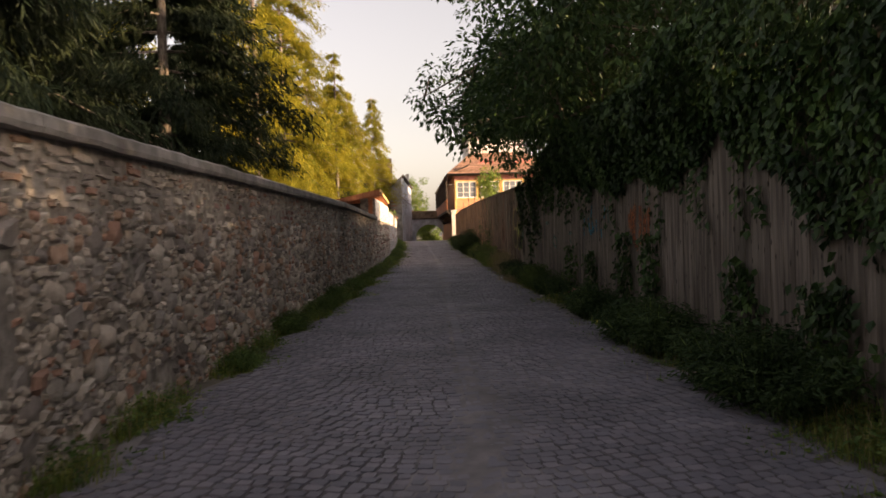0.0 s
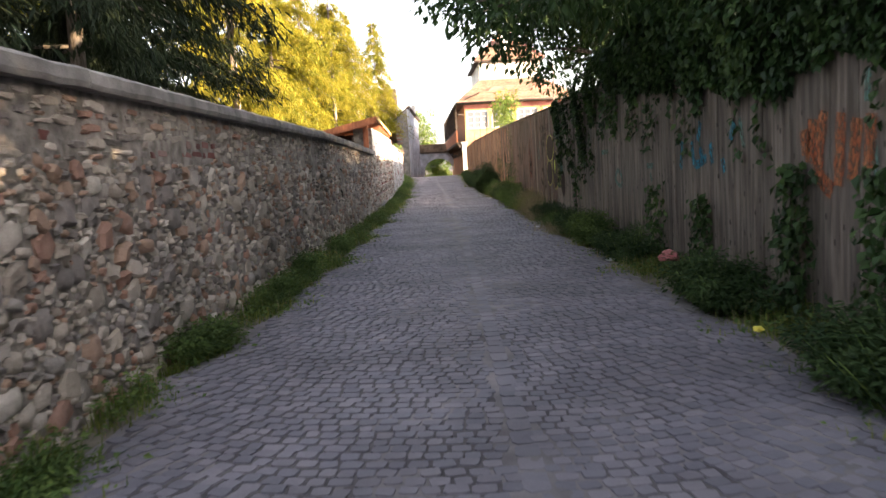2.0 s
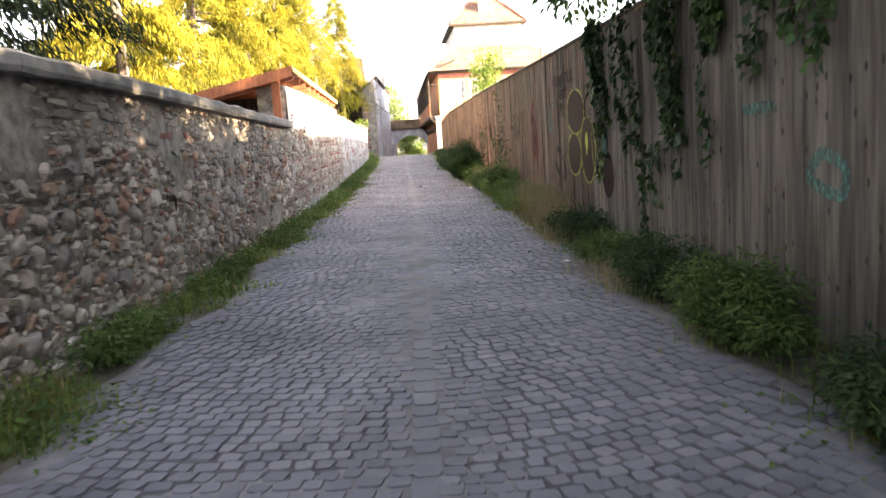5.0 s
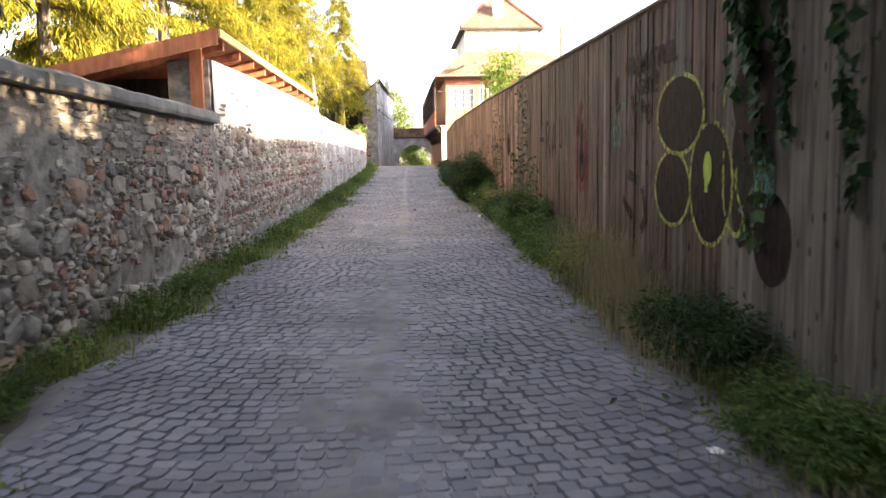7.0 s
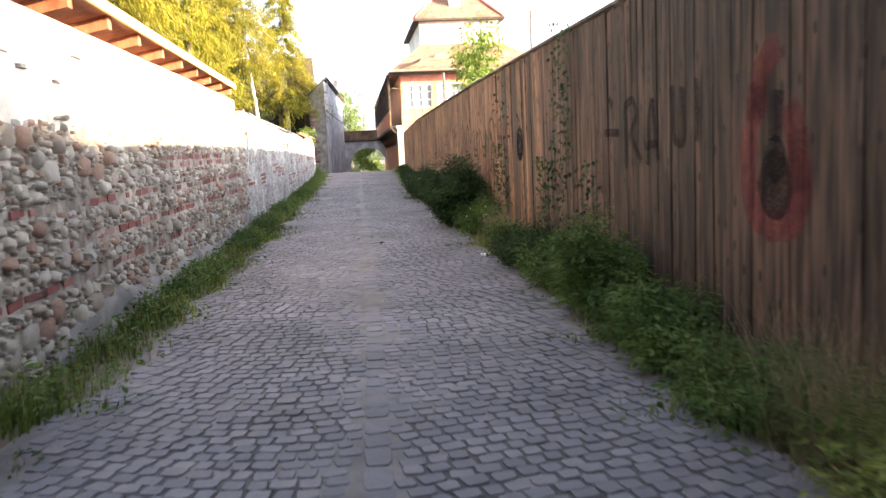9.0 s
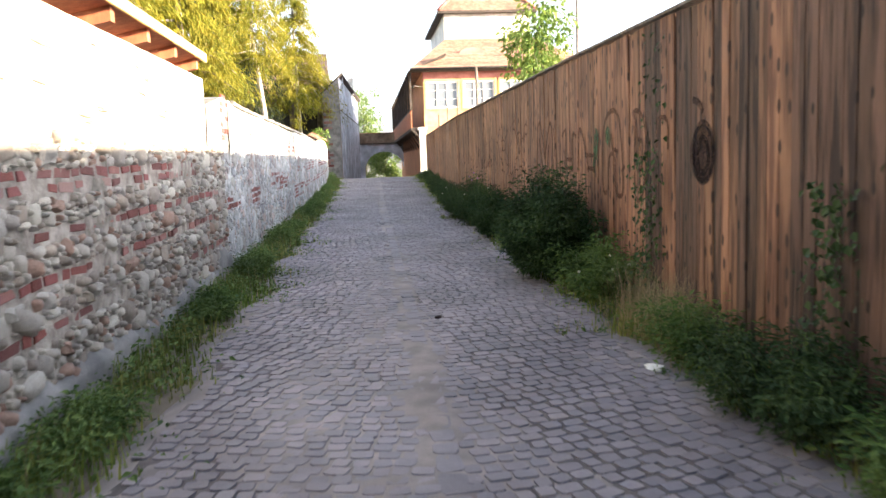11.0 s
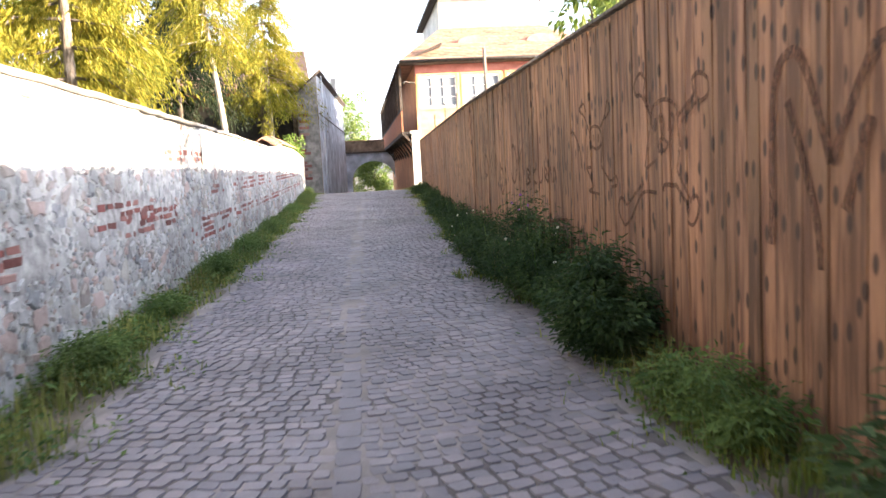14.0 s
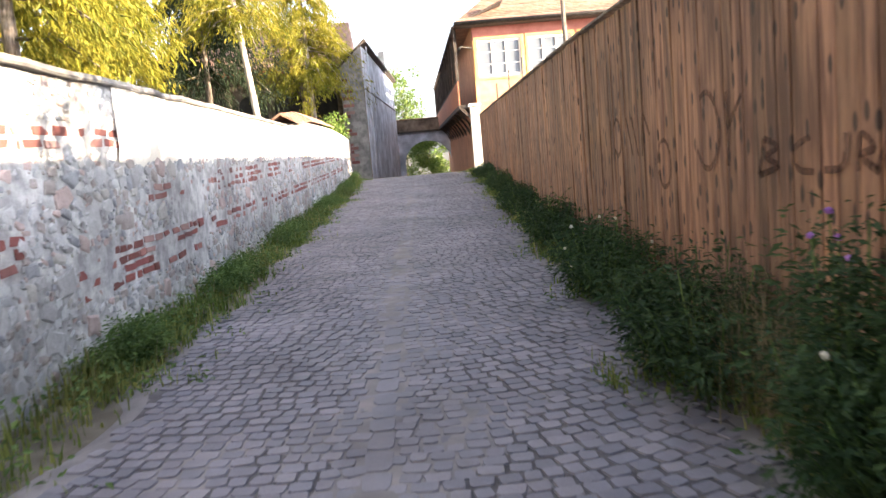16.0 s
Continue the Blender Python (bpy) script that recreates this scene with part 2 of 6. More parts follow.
M = dict(
    soil=mat("soil", ((0.085, 0.0723, 0.051), (0.162, 0.14, 0.106)), 5, 0.95, 0.5, 80),
    joint=mat("dark joint soil", ((0.057, 0.0525, 0.0555), (0.12, 0.112, 0.114)), 7, 0.95, 0.5, 90),
    dust=mat("packed pale dust", ((0.15, 0.138, 0.142), (0.235, 0.215, 0.215)), 5, 0.95, 0.35, 140, stain=0.35),
    cobble=mat("cobble stone", ((0.132, 0.127, 0.15), (0.223, 0.208, 0.235)), 9, 0.72, 0.35, 110,
               ramp=((0.132, 0.127, 0.154), (0.181, 0.172, 0.199), (0.156, 0.152, 0.181), (0.213, 0.199, 0.222), (0.164, 0.152, 0.176)), stain=0.3),
    mortar=mat("old lime mortar", ((0.149, 0.13, 0.11), (0.349, 0.316, 0.277)), 9, 0.95, 1.0, 55, stain=0.45),
    mortar_pale=mat("pale lime mortar", ((0.22, 0.222, 0.226), (0.45, 0.452, 0.45)), 8, 0.95, 1.0, 50, stain=0.35),
    rubble=mat("rubble stone", ((0.218, 0.187, 0.155), (0.413, 0.361, 0.304)), 16, 0.9, 0.8, 80,
               ramp=((0.27, 0.224, 0.18), (0.355, 0.301, 0.243), (0.197, 0.172, 0.158), (0.327, 0.202, 0.135), (0.298, 0.266, 0.234), (0.464, 0.403, 0.338), (0.137, 0.12, 0.113), (0.355, 0.307, 0.255), (0.301, 0.151, 0.103), (0.401, 0.346, 0.287), (0.246, 0.225, 0.207), (0.51, 0.459, 0.396)), stain=0.3),
    rubble_pale=mat("pale rubble stone", ((0.2, 0.205, 0.21), (0.43, 0.435, 0.44)), 14, 0.9, 0.9, 70,
                    ramp=((0.272, 0.272, 0.272), (0.385, 0.388, 0.39), (0.2, 0.212, 0.232), (0.318, 0.305, 0.275), (0.42, 0.425, 0.435), (0.25, 0.215, 0.195), (0.33, 0.335, 0.342), (0.36, 0.27, 0.245)), stain=0.35),
    brick=mat("old red brick", ((0.141, 0.0447, 0.0344), (0.218, 0.0757, 0.0585)), 12, 0.9, 0.5, 90, rnd=0.2, stain=0.3,
              ramp=((0.141, 0.0413, 0.0344), (0.204, 0.0619, 0.0516), (0.106, 0.0378, 0.0344), (0.176, 0.0516, 0.0413), (0.248, 0.168, 0.152), (0.155, 0.0482, 0.0447), (0.208, 0.104, 0.088), (0.128, 0.06, 0.052))),
    coping=mat("weathered concrete", ((0.136, 0.128, 0.119), (0.255, 0.242, 0.225)), 5, 0.93, 0.6, 70, stain=0.4),
    skirt=mat("dirty cement render", ((0.15, 0.145, 0.145), (0.26, 0.25, 0.245)), 4, 0.93, 0.6, 60, stain=0.4),
    plaster=mat("lime plaster", ((0.58, 0.55, 0.49), (0.72, 0.69, 0.62)), 3, 0.92, 0.5, 40, stain=0.2),
    grey_wood=mat("weathered grey timber", ((0.096, 0.077, 0.062), (0.186, 0.154, 0.126)), 3.0, 0.85, 0.4, 22, rnd=0.28, stretch=(6, 6, 0.5), stain=0.3,
                  spots=(4.2, 2.0, 0.13, (0.026, 0.0198, 0.0145))),
    brown_wood=mat("brown larch boards", ((0.112, 0.053, 0.029), (0.262, 0.138, 0.076)), 3.0, 0.75, 0.35, 22, rnd=0.26, stretch=(6, 6, 0.5), stain=0.35,
                   spots=(5.2, 2.2, 0.26, (0.0285, 0.0133, 0.00855))),
    umber_wood=mat("dark weathered brown boards", ((0.0304, 0.0168, 0.0116), (0.116, 0.068, 0.0464)), 3.0, 0.8, 0.4, 22, rnd=0.3, stretch=(6, 6, 0.5), stain=0.45,
                   spots=(4.2, 2.0, 0.16, (0.0124, 0.00742, 0.00579))),
    rubble_mixed=mat("mixed river stones", ((0.216, 0.194, 0.171), (0.356, 0.333, 0.294)), 14, 0.88, 0.5, 90,
                     ramp=((0.317, 0.29, 0.251), (0.246, 0.202, 0.16), (0.37, 0.345, 0.308), (0.207, 0.114, 0.0792), (0.282, 0.264, 0.242), (0.171, 0.139, 0.116), (0.387, 0.356, 0.302), (0.232, 0.209, 0.186)), stain=0.25),
    dark_wood=mat("dark stained timber", ((0.035, 0.025, 0.02), (0.08, 0.06, 0.045)), 4, 0.8, 0.3, 30, stretch=(6, 6, 0.6)),
    red_wood=mat("red-brown painted timber", ((0.34, 0.11, 0.05), (0.48, 0.18, 0.08)), 4, 0.7, 0.3, 30, stretch=(4, 4, 1)),
    tile=mat("clay roof tile", ((0.236, 0.121, 0.0783), (0.378, 0.223, 0.151)), 5, 0.85, 0.5, 50, rnd=0.25, stain=0.3),
    salmon=mat("salmon wall paint", ((0.56, 0.26, 0.13), (0.66, 0.33, 0.18)), 3, 0.88, 0.25, 50, stain=0.15),
    pinkband=mat("faded red frieze paint", ((0.40, 0.15, 0.12), (0.48, 0.20, 0.16)), 3, 0.88, 0.25, 50, stain=0.2),
    yellow_trim=mat("ochre trim paint", ((0.62, 0.40, 0.14), (0.70, 0.47, 0.18)), 3, 0.85, 0.2, 50, stain=0.15),
    white_paint=mat("white joinery paint", ((0.74, 0.72, 0.68), (0.82, 0.80, 0.77)), 4, 0.6, 0.15, 60, stain=0.1),
    greyrender=mat("grey cement render", ((0.439, 0.462, 0.515), (0.65, 0.677, 0.738)), 2, 0.92, 0.4, 40, stain=0.4),
    oldstone=mat("brown ruin masonry", ((0.124, 0.0899, 0.062), (0.236, 0.18, 0.13)), 3, 0.92, 0.8, 25, stain=0.4),
    bark=mat("grey bark", ((0.11, 0.085, 0.065), (0.24, 0.20, 0.165)), 8, 0.95, 0.9, 40, stretch=(3, 3, 0.7)),
    palebark=mat("pale bare trunk", ((0.33, 0.28, 0.23), (0.52, 0.46, 0.39)), 6, 0.9, 0.6, 40, stretch=(3, 3, 0.7)),
    # two copies of one conifer foliage: sunlight in this colour, shade in the next
    conifer=mat("sun-coloured conifer foliage", ((0.165, 0.168, 0.015), (0.3, 0.268, 0.024)), 1.2, 0.6, 0, 30, rnd=0.35, leaf=0.35, stain=0.3),
    conifer_shade=mat("shade-coloured conifer foliage", ((0.015, 0.0269, 0.0119), (0.0325, 0.0462, 0.0181)), 1.2, 0.6, 0, 30, rnd=0.35, leaf=0.25, stain=0.3),
    walnut=mat("broad tree leaves", ((0.0255, 0.0553, 0.017), (0.051, 0.0978, 0.0298)), 2, 0.45, 0, 30, rnd=0.35, leaf=0.3, stain=0.2),
    creeper=mat("creeper leaves", ((0.018, 0.042, 0.0135), (0.05, 0.095, 0.026)), 2, 0.42, 0, 30, rnd=0.4, leaf=0.22, stain=0.3),
    young=mat("light green leaves", ((0.12, 0.192, 0.036), (0.204, 0.264, 0.06)), 2, 0.5, 0, 30, rnd=0.3, leaf=0.4, stain=0.2),
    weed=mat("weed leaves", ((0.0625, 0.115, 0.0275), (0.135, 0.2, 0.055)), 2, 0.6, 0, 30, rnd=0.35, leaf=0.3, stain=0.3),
    # weed leaves of a darker green, with the fence side's dim light put in
    weed_dim=mat("dark dimmed weed leaves", ((0.024, 0.0504, 0.0168), (0.06, 0.101, 0.0336)), 2, 0.6, 0, 30, rnd=0.35, leaf=0.28, stain=0.3),
    grass=mat("verge grass", ((0.108, 0.165, 0.0297), (0.243, 0.257, 0.0729)), 1.5, 0.7, 0, 30, rnd=0.4, leaf=0.3, stain=0.4),
    straw=mat("dry grass", ((0.25, 0.2, 0.11), (0.38, 0.31, 0.18)), 3, 0.8, 0, 30, rnd=0.3, leaf=0.3),
    iron=mat("dark iron", ((0.04, 0.035, 0.03), (0.08, 0.07, 0.06)), 8, 0.6, 0.2, 60, metal=0.6),
    spray_dark=mat("dark spray paint", ((0.015, 0.01, 0.01), (0.0325, 0.02, 0.019)), 10, 0.7, 0.1, 26, stretch=(1, 2.2, 0.7), worn=0.2),
    spray_brown=mat("faded brown spray paint", ((0.10, 0.05, 0.035), (0.17, 0.09, 0.06)), 10, 0.75, 0.1, 26, stretch=(1, 2.2, 0.7), worn=0.42),
    word_paint=mat("dark paint of sprayed words", ((0.02, 0.015, 0.015), (0.05, 0.035, 0.03)), 10, 0.7, 0.1, 26, worn=0.24),
    spray_blue=mat("blue spray paint", ((0.03, 0.17, 0.25), (0.06, 0.28, 0.36)), 10, 0.7, 0.1, 26, stretch=(1, 2.2, 0.7), worn=0.42),
    spray_teal=mat("faded teal spray paint", ((0.10, 0.2, 0.17), (0.16, 0.26, 0.22)), 10, 0.7, 0.1, 26, stretch=(1, 2.2, 0.7), worn=0.42),
    spray_orange=mat("orange spray paint", ((0.32, 0.10, 0.05), (0.42, 0.17, 0.08)), 10, 0.7, 0.1, 26, stretch=(1, 2.2, 0.7), worn=0.42),
    spray_yellow=mat("yellow-green spray outline", ((0.34, 0.36, 0.08), (0.46, 0.46, 0.14)), 10, 0.7, 0.1, 26, stretch=(1, 2.2, 0.7), worn=0.42),
    spray_green=mat("green spray paint", ((0.03, 0.10, 0.05), (0.07, 0.17, 0.09)), 10, 0.7, 0.1, 26, stretch=(1, 2.2, 0.7), worn=0.42),
    spray_lime=mat("lime green spray paint", ((0.34, 0.42, 0.07), (0.46, 0.54, 0.12)), 10, 0.7, 0.1, 26, worn=0.2),
    spray_haze_red=mat("thin red spray haze", ((0.24, 0.045, 0.05), (0.34, 0.08, 0.075)), 10, 0.7, 0.1, 110, stretch=(1, 1.6, 0.8), worn=0.5),
    spray_haze_dark=mat("thin dark spray haze", ((0.012, 0.009, 0.01), (0.03, 0.02, 0.02)), 10, 0.7, 0.1, 90, stretch=(1, 1.6, 0.8), worn=0.45),
    bag=mat("red-pink plastic bag", ((0.62, 0.2, 0.2), (0.76, 0.32, 0.31)), 12, 0.4, 0.3, 40, leaf=0.2),
    litter=mat("white litter", ((0.70, 0.70, 0.68), (0.82, 0.82, 0.80)), 12, 0.5, 0.2, 40),
    yellow=mat("yellow litter", ((0.7, 0.6, 0.08), (0.8, 0.68, 0.12)), 12, 0.5, 0.2, 40),
    purple=mat("thistle flower", ((0.25, 0.10, 0.36), (0.36, 0.18, 0.48)), 20, 0.8, 0, 60),
    cream=mat("cream flower head", ((0.55, 0.52, 0.40), (0.70, 0.67, 0.55)), 20, 0.8, 0, 60),
    # near-black colour that stands for the shade inside openings
    dark=mat("painted interior shade", ((0.02, 0.018, 0.016), (0.04, 0.035, 0.03)), 3, 0.95, 0.1, 40),
)
glass = bpy.data.materials.new("window glass")
glass.use_nodes = True
gb = glass.node_tree.nodes["Principled BSDF"]
gb.inputs["Base Color"].default_value = (0.16, 0.18, 0.21, 1)
gb.inputs["Roughness"].default_value = 0.06
gb.inputs["Specular IOR Level"].default_value = 0.22
M["glass"] = glass


# ---------- mesh helpers ----------
def npmesh(name, V, F, material, smooth=False):
    V = np.asarray(V, dtype=np.float32).reshape(-1, 3)
    F = np.asarray(F, dtype=np.int32)
    k = F.shape[1]
    me = bpy.data.meshes.new(name)
    me.vertices.add(len(V)); me.vertices.foreach_set("co", V.ravel())
    me.loops.add(F.size); me.loops.foreach_set("vertex_index", F.ravel())
    me.polygons.add(len(F)); me.polygons.foreach_set("loop_start", np.arange(0, F.size, k, dtype=np.int32))
    me.polygons.foreach_set("use_smooth", np.full(len(F), smooth) if np.isscalar(smooth) else np.asarray(smooth, dtype=bool))
    me.update(calc_edges=True); me.validate()
    me.materials.append(material)
    return me


def part(name, src, material, parent=None, label=""):
    """Links a bmesh or mesh as one mesh object under a thing or a part."""
    if isinstance(src, bmesh.types.BMesh):
        me = bpy.data.meshes.new(name)
        src.to_mesh(me); src.free()
        me.materials.append(material)
    else:
        me = src
    ob = new(name, me)
    if parent:
        ob.parent = parent
    return tagged(ob, label)


def thing(name, label, category, group="", kind=""):
    return tagged(new(name), label, category, group, kind)


def merge(blocks):
    """Joins (V, F) arrays."""
    Vs, Fs, n = [], [], 0
    for V, F in blocks:
        Vs.append(V.reshape(-1, 3)); Fs.append(F + n); n += len(Vs[-1])
    return np.concatenate(Vs), np.concatenate(Fs)


def box(sx, sy, sz, c=(0, 0, 0), bevel=0.0, bm=None, rot=None):
    own = bm or bmesh.new()
    r = bmesh.ops.create_cube(own, size=1.0)
    m = Matrix.Translation(c) @ (rot or Matrix()) @ Matrix.Diagonal((sx, sy, sz, 1))
    bmesh.ops.transform(own, matrix=m, verts=r["verts"])
    if bevel:
        es = list({e for v in r["verts"] for e in v.link_edges})
        bmesh.ops.bevel(own, geom=es, offset=bevel, segments=1, affect="EDGES")
    return own


def prism(poly, axis, a, b, bm=None):
    """Extrudes a polygon of (p, q) from a to b along the axis: 'y' takes (x, z), 'x' takes (y, z), 'z' takes (x, y)."""
    own = bm or bmesh.new()
    put = {"y": lambda p, q, s: (p, s, q), "x": lambda p, q, s: (s, p, q), "z": lambda p, q, s: (p, q, s)}[axis]
    lo = [own.verts.new(put(p, q, a)) for p, q in poly]
    hi = [own.verts.new(put(p, q, b)) for p, q in poly]
    n = len(poly)
    own.faces.new(lo); own.faces.new(hi)
    for i in range(n):
        own.faces.new((lo[i], lo[(i + 1) % n], hi[(i + 1) % n], hi[i]))
    bmesh.ops.recalc_face_normals(own, faces=own.faces)
    return own


def tube(pts, radii, sides=7, bm=None):
    """A tapered tube through points."""
    own = bm or bmesh.new()
    rings = []
    for i, p in enumerate(pts):
        p = Vector(p)
        d = (Vector(pts[min(i + 1, len(pts) - 1)]) - Vector(pts[max(i - 1, 0)])).normalized()
        q = d.to_track_quat("Z", "Y")
        rings.append([own.verts.new(p + q @ Vector((math.cos(a) * radii[i], math.sin(a) * radii[i], 0))) for a in (2 * math.pi * k / sides for k in range(sides))])
    for r0, r1 in zip(rings, rings[1:]):
        for k in range(sides):
            own.faces.new((r0[k], r0[(k + 1) % sides], r1[(k + 1) % sides], r1[k])).smooth = True
    own.faces.new(rings[0][::-1]); own.faces.new(rings[-1])
    return own


def leaves(P, D, N, L, W, fold=0.15):
    """Folded rhombic leaves: base P, direction D, normal N, length L, width W."""
    D = D / np.linalg.norm(D, axis=1, keepdims=True)
    S = np.cross(D, N); S /= np.linalg.norm(S, axis=1, keepdims=True) + 1e-9
    U = np.cross(S, D)
    L, W = L[:, None], W[:, None]
    mid = P + D * L * 0.45 + U * W * fold
    V = np.stack([P, mid + S * W * 0.5, P + D * L - U * L * 0.12, mid - S * W * 0.5], axis=1)
    F = np.arange(len(P) * 4).reshape(-1, 4)
    return V.reshape(-1, 3), F


def rand_dirs(n, rng=RNG):
    v = rng.normal(size=(n, 3))
    return v / np.linalg.norm(v, axis=1, keepdims=True)


# templates of a rounded stone and a dressed block: all quads, outward is +z
def stone_template(rng, angular=False):
    """River cobbles are round and smooth; quarried stones have broken corners and a rough flat face."""
    n = 8
    a = (np.arange(n) + rng.uniform(-0.34, 0.34, n)) * 2 * np.pi / n
    sq = np.clip(1 / np.maximum(np.abs(np.cos(a)), np.abs(np.sin(a))), 1, 1.28)
    r = 0.5 * rng.uniform(0.66 if angular else 0.86, 1.06, n) * sq
    tilt = rng.uniform(-0.55, 0.55, 2) if angular else rng.uniform(-0.2, 0.2, 2)
    rings = []
    for q, h in ((1.08, -0.6), (1.0, 0.35), (0.80, 0.85)) if angular else ((1.1, -0.5), (0.9, 0.5), (0.56, 0.95)):
        k = rng.uniform(0.88, 1.06, n) if angular else rng.uniform(0.95, 1.04, n)
        rings.append(np.stack([np.cos(a) * r * q * k, np.sin(a) * r * q * k, h + rng.uniform(-0.2, 0.2, n) * (1 if angular else 0.4) + (tilt[0] * np.cos(a) + tilt[1] * np.sin(a)) * q * max(h, 0)], 1))
    V = np.concatenate(rings + [np.array([[rng.uniform(-0.1, 0.1), rng.uniform(-0.1, 0.1), 1.0 + rng.uniform(-0.2, 0.15)]])])
    m = 3 * n
    F = [(j * n + i, j * n + (i + 1) % n, (j + 1) * n + (i + 1) % n, (j + 1) * n + i) for j in range(2) for i in range(n)]
    F += [(2 * n + i, 2 * n + i + 1, (2 * n + i + 2) if i < n - 2 else 2 * n, m) for i in range(0, n - 1, 2)]
    return V, np.array(F)


def block_template(rng, bev=0.1):
    c = np.array([(-0.5, -0.5), (0.5, -0.5), (0.5, 0.5), (-0.5, 0.5)]) * 0.96 + rng.uniform(-0.075, 0.075, (4, 2))
    V = np.concatenate([np.c_[c, np.full(4, -1.0)], np.c_[c, np.full(4, -0.15)], np.c_[c * (1 - 2 * bev), np.full(4, 0.05) + rng.uniform(-0.08, 0.08, 4)]])
    F = [(j * 4 + i, j * 4 + (i + 1) % 4, j * 4 + 4 + (i + 1) % 4, j * 4 + 4 + i) for j in range(2) for i in range(4)] + [(8, 9, 10, 11)]
    return V, np.array(F)


def cobble_template(rng):
    """A worn sett with rounded corners."""
    a = np.linspace(0, 2 * np.pi, 8, endpoint=False) + np.pi / 8 + rng.uniform(-0.12, 0.12, 8)
    r = 0.5 * rng.uniform(1.0, 1.14, 8)
    C = np.stack([np.cos(a), np.sin(a)], 1)
    P = np.clip(np.sign(C) * np.abs(C) ** 0.52 * r[:, None] * 1.08, -0.5, 0.5) * rng.uniform(0.94, 1.0) + rng.uniform(-0.045, 0.045, (8, 2))
    V = np.concatenate([np.c_[P, np.full(8, -0.9)], np.c_[P * 0.95, rng.uniform(-0.1, 0.08, 8)]])
    F = [(i, (i + 1) % 8, 8 + (i + 1) % 8, 8 + i) for i in range(8)] + [(8, 9, 10, 11), (8, 11, 12, 15), (15, 12, 13, 14)]
    return V, np.array(F)


trng = np.random.default_rng(3)
SETTS = [cobble_template(np.random.default_rng(40 + i)) for i in range(10)]
STONES = [stone_template(trng, i % 3 != 0) for i in range(15)]
BLOCKS = [block_template(trng) for _ in range(10)]


def lay(pieces, templates, name, material, parent, near, smooth=True, limit=300):
    """pieces: (centre, u, v, w, template index) with u, v, w scaled axes. Those that near() picks become parts, the rest one joined part."""
    meshes = [npmesh(name, V, F, material, bool(smooth and k % 3 == 0)) for k, (V, F) in enumerate(templates)]
    rest, flags, n = [], [], 0
    for c, u, v, w, k in pieces:
        if n < limit and near(c):
            ob = new(name, meshes[k]); ob.parent = parent; n += 1
            ob.matrix_basis = Matrix(((u[0], v[0], w[0], c[0]), (u[1], v[1], w[1], c[1]), (u[2], v[2], w[2], c[2]), (0, 0, 0, 1)))
        else:
            V, F = templates[k]
            rest.append((V @ np.array([u, v, w]) + np.array(c), F))
            flags += [bool(smooth and k % 3 == 0)] * len(F)
    if rest:
        V, F = merge(rest)
        ob = part(name + "_field", npmesh(name + "_field", V, F, material, flags), material, parent)
        ob["kind"] = "stuff"


def lerp(y, pts):
    return float(np.interp(y, [p[0] for p in pts], [p[1] for p in pts]))


# ---------- plan ----------
def gz(y):
    """Height of the lane's surface."""
    return lerp(y, ((-60, -0.5), (0, -0.18), (64, 0.63), (70, 0.66), (80, 0.42), (95, -0.15), (130, -1.2), (400, -3)))


WALL_LINE = ((-12, -3.05), (9, -1.97), (19, -1.46), (27, -1.13), (32, -1.04), (46, -0.96), (60, -1.15), (75, -1.75))
FENCE_LINE = ((-12, 2.95), (46, 2.95), (68.5, 3.9))
FENCE_TOP = ((-12, 2.35), (20, 2.46), (23, 2.48), (30, 2.56), (35, 2.60), (46, 2.60), (68.5, 2.86))


def wx(y):
    return lerp(y, WALL_LINE)


def fx(y):
    return lerp(y, FENCE_LINE)


def road_l(y):
    return wx(y) + lerp(y, ((0, 0.3), (10, 0.32), (14, 0.45), (19, 0.55), (26, 0.5), (33, 0.63), (40, 0.57), (70, 0.65))) + 0.07 * math.sin(y * 1.7) + 0.05 * math.sin(y * 4.1)


def road_r(y):
    return fx(y) - lerp(y, ((0, 0.68), (20, 0.66), (40, 0.5), (70, 0.6))) + 0.06 * math.sin(y * 1.3 + 1) + 0.05 * math.sin(y * 3.7)


def mid(y):
    return 0.5 * (wx(y) + 0.55 + fx(y) - 0.6)


# ---------- ground and lane ----------
def ground_sheet():
    xs = np.concatenate([[-900, -200, -60, -20, -8], np.arange(-4, 6.01, 0.25), [8, 20, 60, 200, 900]])
    ys = np.concatenate([[-900, -200, -60], np.arange(-12, 76, 0.5), np.arange(76, 130, 4), [200, 400, 900, 2500]])
    V, nx = [], len(xs)
    for y in ys:
        for x in xs:
            z = gz(y)
            if -3.2 < x < 4.5 and y < 76:
                z += 0.02 * (noise.noise((x * 1.3, y * 1.3, 0))) - 0.035
                if road_l(y) - 0.05 < x < road_r(y) + 0.05:
                    z -= 0.03
            V.append((x, y, z))
    F = [(j * nx + i, j * nx + i + 1, (j + 1) * nx + i + 1, (j + 1) * nx + i) for j in range(len(ys) - 1) for i in range(nx - 1)]
    tagged(part("ground", npmesh("ground", V, F, M["soil"], True), M["soil"]), "bare brown soil of the verges and surroundings", "ground", kind="structure")


ground_sheet()
road = thing("road", "uphill lane paved with worn grey cobbles", "road", kind="structure")


